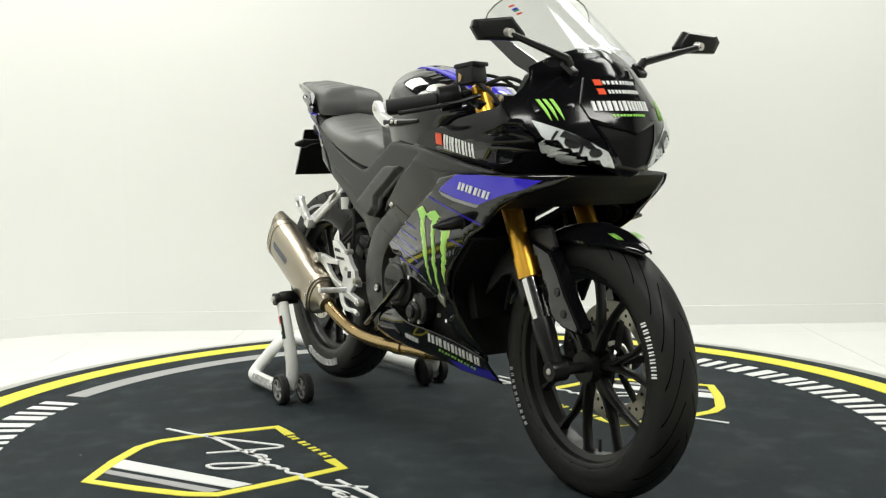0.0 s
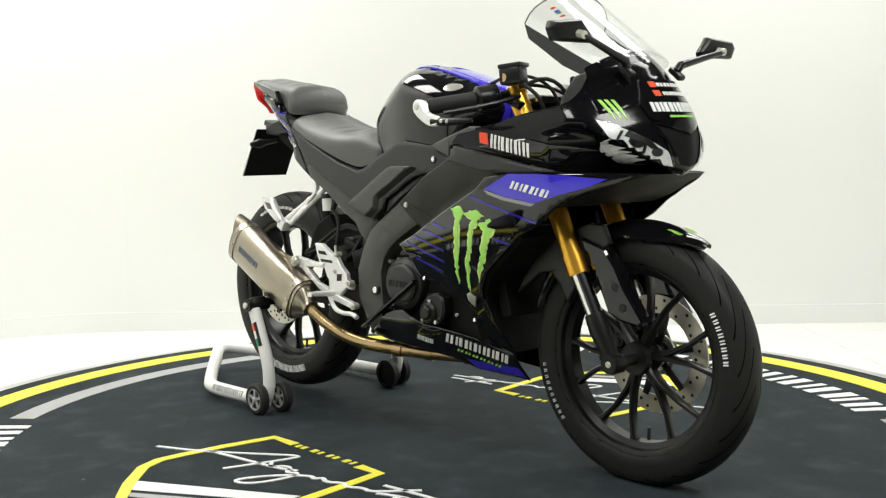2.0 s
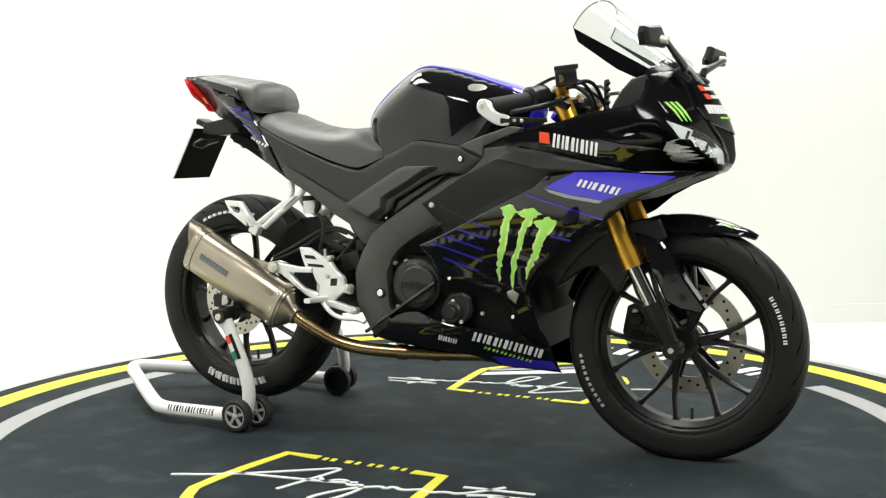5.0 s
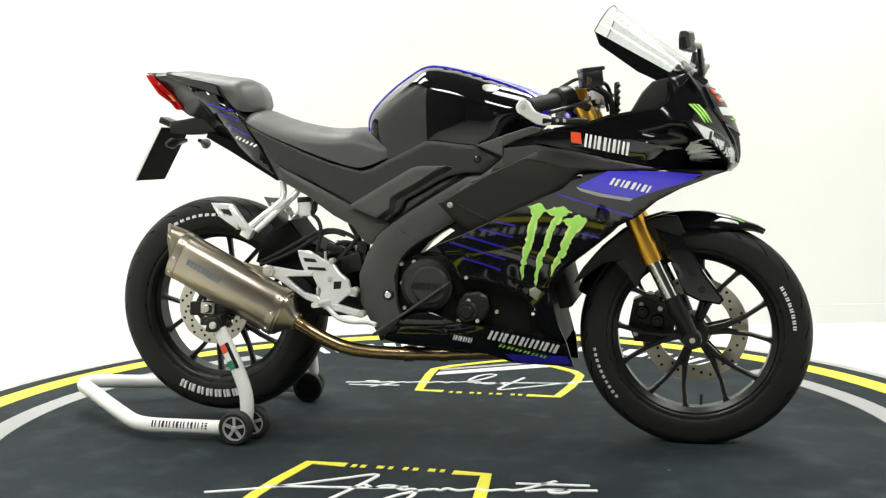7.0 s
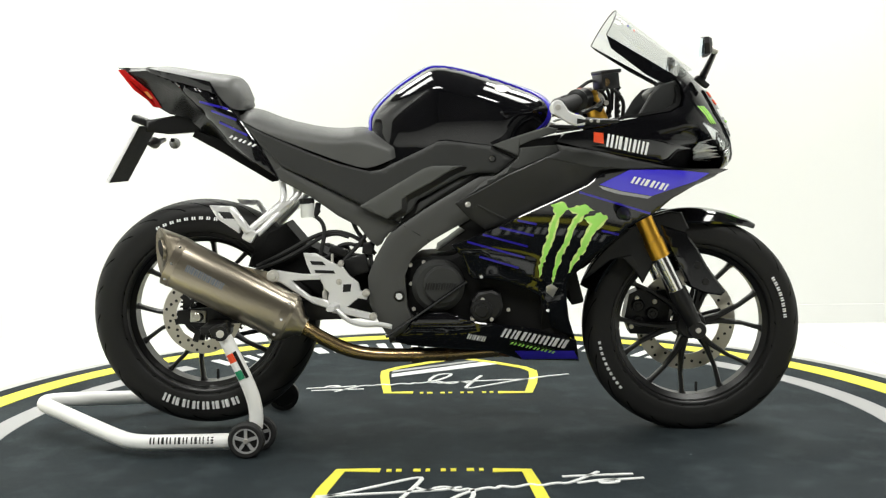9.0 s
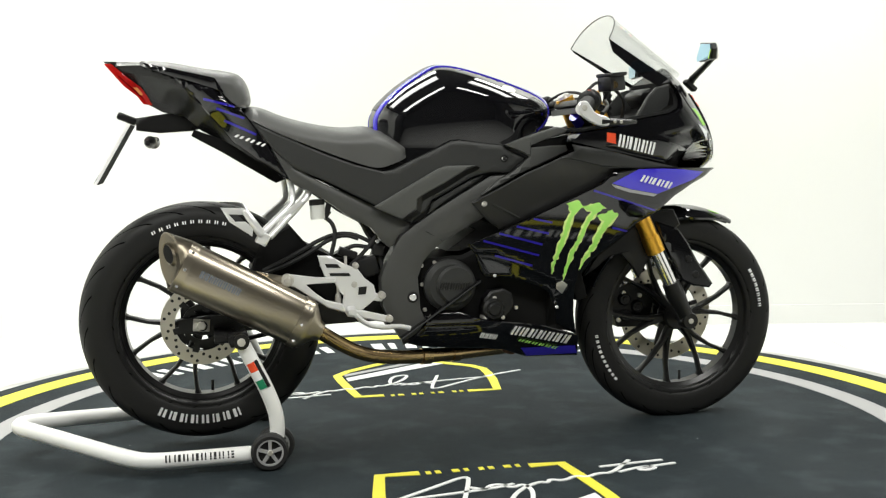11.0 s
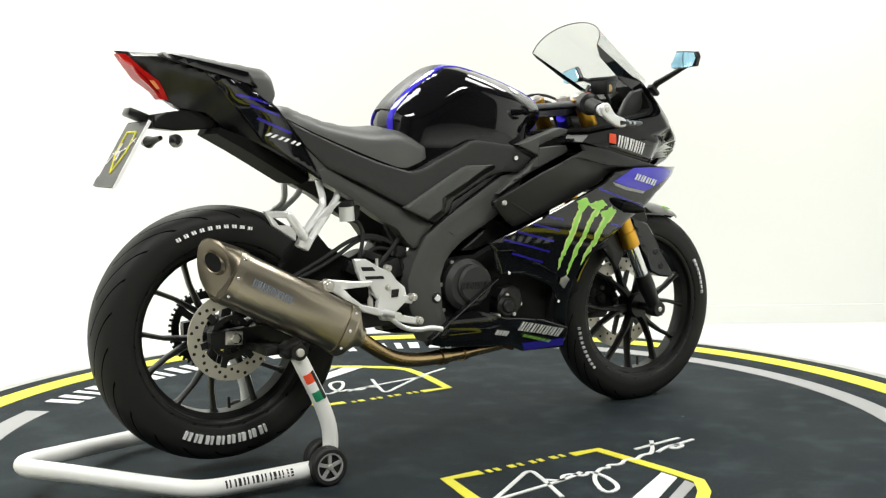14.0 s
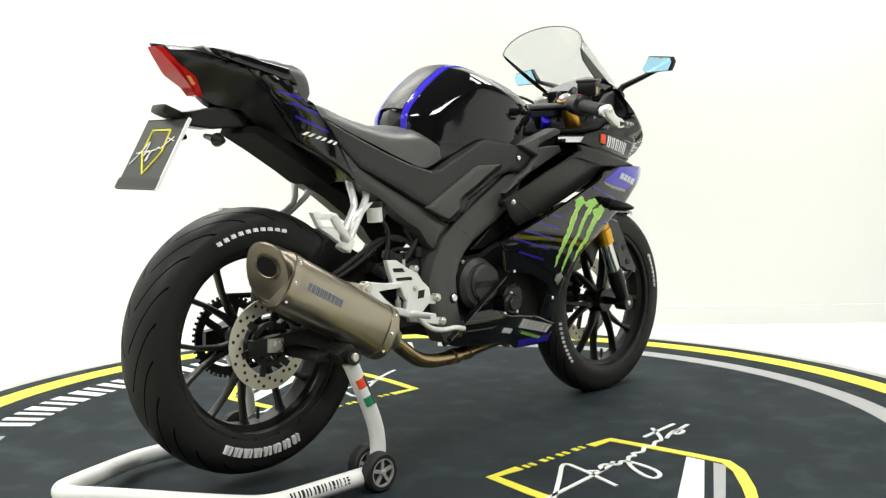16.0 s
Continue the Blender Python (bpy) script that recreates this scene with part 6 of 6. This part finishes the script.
# ---- the rear paddock stand ----
stand = thing("paddock_stand", "white tubular paddock stand holding up the rear wheel", "paddock stand")
part("frame_tube", tube([(-0.50, -0.262, 0.038), (-0.70, -0.262, 0.036), (-0.80, -0.262, 0.036), (-0.86, -0.228, 0.042), (-1.075, -0.062, 0.076), (-1.128, -0.022, 0.082), (-1.128, 0.022, 0.082), (-1.075, 0.062, 0.076), (-0.86, 0.228, 0.042), (-0.80, 0.262, 0.036), (-0.70, 0.262, 0.036), (-0.50, 0.262, 0.038)], 0.0205, 18, smooth_path=3), WHITE_P, stand, "white steel tube frame")
for s in (-1, 1):
    part("upright", tube([(-0.500, s * 0.258, 0.05), (-0.488, s * 0.256, 0.09), (-0.497, s * 0.254, 0.16), (-0.566, s * 0.250, 0.305)], 0.0185, 16, smooth_path=2), WHITE_P, stand, "white bent upright")
    for y in (0.285, 0.215):
        w = thing("castor", "black roller wheel", "")
        w.parent = stand
        c = (-0.512 if y > 0.25 else -0.492, 0, 0.046)
        part("tread", lathe([(0.046, s * (y - 0.011)), (0.046, s * (y + 0.008)), (0.041, s * (y + 0.013)), (0.033, s * (y + 0.013)), (0.033, s * (y - 0.013)), (0.041, s * (y - 0.013))], c, 40), RUBBER_S, w)
        part("roller_hub", lathe([(0, s * (y + 0.006)), (0.034, s * (y + 0.006)), (0.034, s * (y - 0.006)), (0, s * (y - 0.006))], c, 32, closed=False), DARK, w)
        part("rim_ring", lathe([(0.034, s * (y + 0.012)), (0.034, s * (y + 0.005)), (0.029, s * (y + 0.005)), (0.029, s * (y + 0.012))], c, 32), GREY_PR, w)
        for k in range(5):
            a = radians(72 * k + 18)
            part("roller_spoke", loft([[Vector((c[0] + rr * math.cos(a) - t * math.sin(a), s * (y + yy), c[2] + rr * math.sin(a) + t * math.cos(a))) for t, yy in ((-0.004, 0.005), (0.004, 0.005), (0.004, 0.011), (-0.004, 0.011))] for rr in (0.006, 0.030)]), GREY_PR, w)
        part("roller_bolt", knob((c[0], c[2]), 0.007, s * (y + 0.015), s * y, 10), STEEL, w)
    part("fork_head", merged(box((-0.578, s * 0.235, 0.322), (0.05, 0.05, 0.03), (0, -20, 0), 0.006), tube([(-0.572, s * 0.275, 0.318), (-0.572, s * 0.20, 0.318)], 0.019, 18)), SATIN, stand, "black lifting head")
    part("head_bolt", knob((-0.572, 0.318), 0.010, s * 0.281, s * 0.25, 12), STEEL, stand)
    part("lifting_pad", box((-0.61, s * 0.165, 0.318), (0.05, 0.12, 0.02), (0, 0, 0), 0.004), SATIN, stand, "black lifting arm")
# sticker on the near upright, in three colours with a dark edge
upa, upb = Vector((-0.516, -0.2535, 0.20)), Vector((-0.548, -0.251, 0.267))
axs = (upb - upa).normalized()
fwd = Vector((0, 1, 0)).cross(axs).normalized()


def patch(f0, f1, a0, a1, material, name, label):
    """A curved label wrapped round the upright."""
    rows = []
    for f in (f0, f1):
        c = upa + (upb - upa) * f
        outer = [c + (Vector((0, -1, 0)) * math.cos(radians(a)) + fwd * math.sin(radians(a))) * 0.0195 for a in [a0 + (a1 - a0) * k / 8 for k in range(9)]]
        innr = [c + (p - c) * 0.9 for p in reversed(outer)]
        rows.append(outer + innr)
    part(name, loft(rows), material, stand, label)


fs = -1 if fwd.x > 0 else 1
for k, m_ in enumerate((GREEN_D, WHITE_D, RED_D)):
    patch(0.03 + 0.32 * k, 0.35 + 0.32 * k, fs * 50, -fs * 12, m_, "sticker_band", "coloured sticker band")
patch(0.0, 1.0, -fs * 14, -fs * 42, SATIN, "sticker_edge", "dark sticker edge")
part("tube_lettering", merged(*[loft([[Vector((-0.76 + 0.021 * k + du, -0.262 - 0.0208 * math.cos(radians(a)), 0.037 + 0.0208 * math.sin(radians(a)))) for a in (0, 25, 50)] + [Vector((-0.76 + 0.021 * k + du, -0.262 - 0.019 * math.cos(radians(a)), 0.037 + 0.019 * math.sin(radians(a)))) for a in (50, 25, 0)] for du in ends]) for k in range(8) for ends in ((0.0, 0.004), (0.009, 0.0125 + 0.003 * (k % 2)))]), SATIN, stand, "black lettering on the tube")
# ---- printed marks on the mat ----
def ring_word(a0, a1, n, r0, r1):
    """A curved word as plain bars, one to a letter."""
    for k in range(n):
        c0, c1 = a0 + (a1 - a0) * (k + 0.10) / n, a0 + (a1 - a0) * (k + 0.98) / n
        bms = [annulus(r0 + (r1 - r0) * v0, r0 + (r1 - r0) * v1, c0 + (c1 - c0) * u0, c0 + (c1 - c0) * u1, -0.001, 0.0016, 720) for u0, u1, v0, v1 in marks(k)]
        part("ring_letter", merged(*bms), WHITE_PR, table, "white printed ring lettering")


ring_word(50, 133, 14, 1.195, 1.315)
ring_word(-138, -55, 14, 1.195, 1.315)


def emblem(turn_deg):
    """A yellow shield with a white signature across it and two diagonal bands."""
    c, s = math.cos(radians(turn_deg)), math.sin(radians(turn_deg))
    R = lambda pts: [(c * x - s * y, s * x + c * y) for x, y in pts]
    part("shield_outline", merged(stroke(R([(-0.165, -0.407), (-0.262, -0.404), (-0.288, -0.55), (-0.300, -0.66), (-0.302, -0.73), (-0.275, -0.79), (-0.18, -0.88), (-0.055, -0.975), (0.07, -0.89), (0.17, -0.81), (0.215, -0.75), (0.212, -0.66), (0.203, -0.55), (0.190, -0.421), (0.108, -0.418)]), 0.03, -0.001, 0.0016, 0)), YELLOW, table, "yellow printed shield outline")
    for a, b in ((-0.150, -0.105), (-0.085, -0.035), (-0.018, 0.028), (0.045, 0.095)):
        k = 1 if a in (-0.085, 0.045) else 0
        cells = [flat(R([(a + (b - a) * u, -0.421 + 0.021 * v) for u, v in ((u0, v0), (u1, v0), (u1, v1), (u0, v1))]), -0.001, 0.0016) for u0, u1, v0, v1 in MARKS[k]]
        part("emblem_letter", merged(*cells), YELLOW, table, "small yellow lettering")
    part("emblem_band", flat(R([(-0.135, -0.897), (-0.185, -0.855), (0.188, -0.655), (0.190, -0.705)]), -0.001, 0.0013), WHITE_PR, table, "white diagonal band")
    part("emblem_band", flat(R([(-0.095, -0.925), (-0.118, -0.910), (0.190, -0.730), (0.188, -0.765)]), -0.001, 0.0013), GREY_PR, table, "grey diagonal band")
    sig = [[(-0.42, -0.67), (-0.30, -0.62), (-0.15, -0.52), (-0.055, -0.452), (-0.075, -0.53), (-0.12, -0.66)],
           [(-0.30, -0.60), (-0.18, -0.585), (-0.02, -0.565), (0.03, -0.545)],
           [(-0.075, -0.545), (-0.045, -0.575), (-0.03, -0.545), (0.0, -0.54), (0.02, -0.575), (0.05, -0.55), (0.06, -0.60), (0.03, -0.69), (-0.03, -0.70), (0.02, -0.60), (0.09, -0.545), (0.11, -0.56), (0.12, -0.535), (0.15, -0.555), (0.19, -0.525), (0.21, -0.545), (0.25, -0.52), (0.28, -0.53), (0.36, -0.44)],
           [(0.27, -0.475), (0.34, -0.468), (0.44, -0.46)],
           [(0.30, -0.525), (0.35, -0.505), (0.39, -0.50), (0.40, -0.52), (0.36, -0.53), (0.35, -0.51), (0.46, -0.492)]]
    part("signature", merged(*[stroke(R(p), 0.011, -0.001, 0.0022, 2) for p in sig]), WHITE_PR, table, "white handwritten signature strokes")


emblem(0)
emblem(180)


# ---- floor tiles ----
for i in range(11):
    for j in range(13):
        x0, x1 = max(WX, -2.9 + 0.65 * i + 0.001), min(4.0, -2.9 + 0.65 * (i + 1) - 0.001)
        y0, y1 = max(-6.0, -6.0 + 0.65 * j + 0.001), min(WN, -6.0 + 0.65 * (j + 1) - 0.001)
        if x1 - x0 > 0.01 and y1 - y0 > 0.01:
            part("tile", box(((x0 + x1) / 2, (y0 + y1) / 2, FZ - 0.002), (x1 - x0, y1 - y0, 0.004)), FLOOR, floor)


def turn(t):
    """The turntable's even turn, in degrees."""
    return -58.3 + 6.49 * t


def motions():
    times = [0.0, 0.1] + [k * 0.5 for k in range(1, 32)] + [15.9, 16.0]
    walk(table, [(t, pose(0, 0, 0, 0, 0, turn(t))) for t in times])
    walk(bike, [(t, pose(0, 0, 0, 0, 0, turn(t)) @ pose(0, 0, 0, 0, 0, -0.4)) for t in times])
    walk(stand, [(t, pose(0, 0, 0, 0, 0, turn(t))) for t in times])


motions()
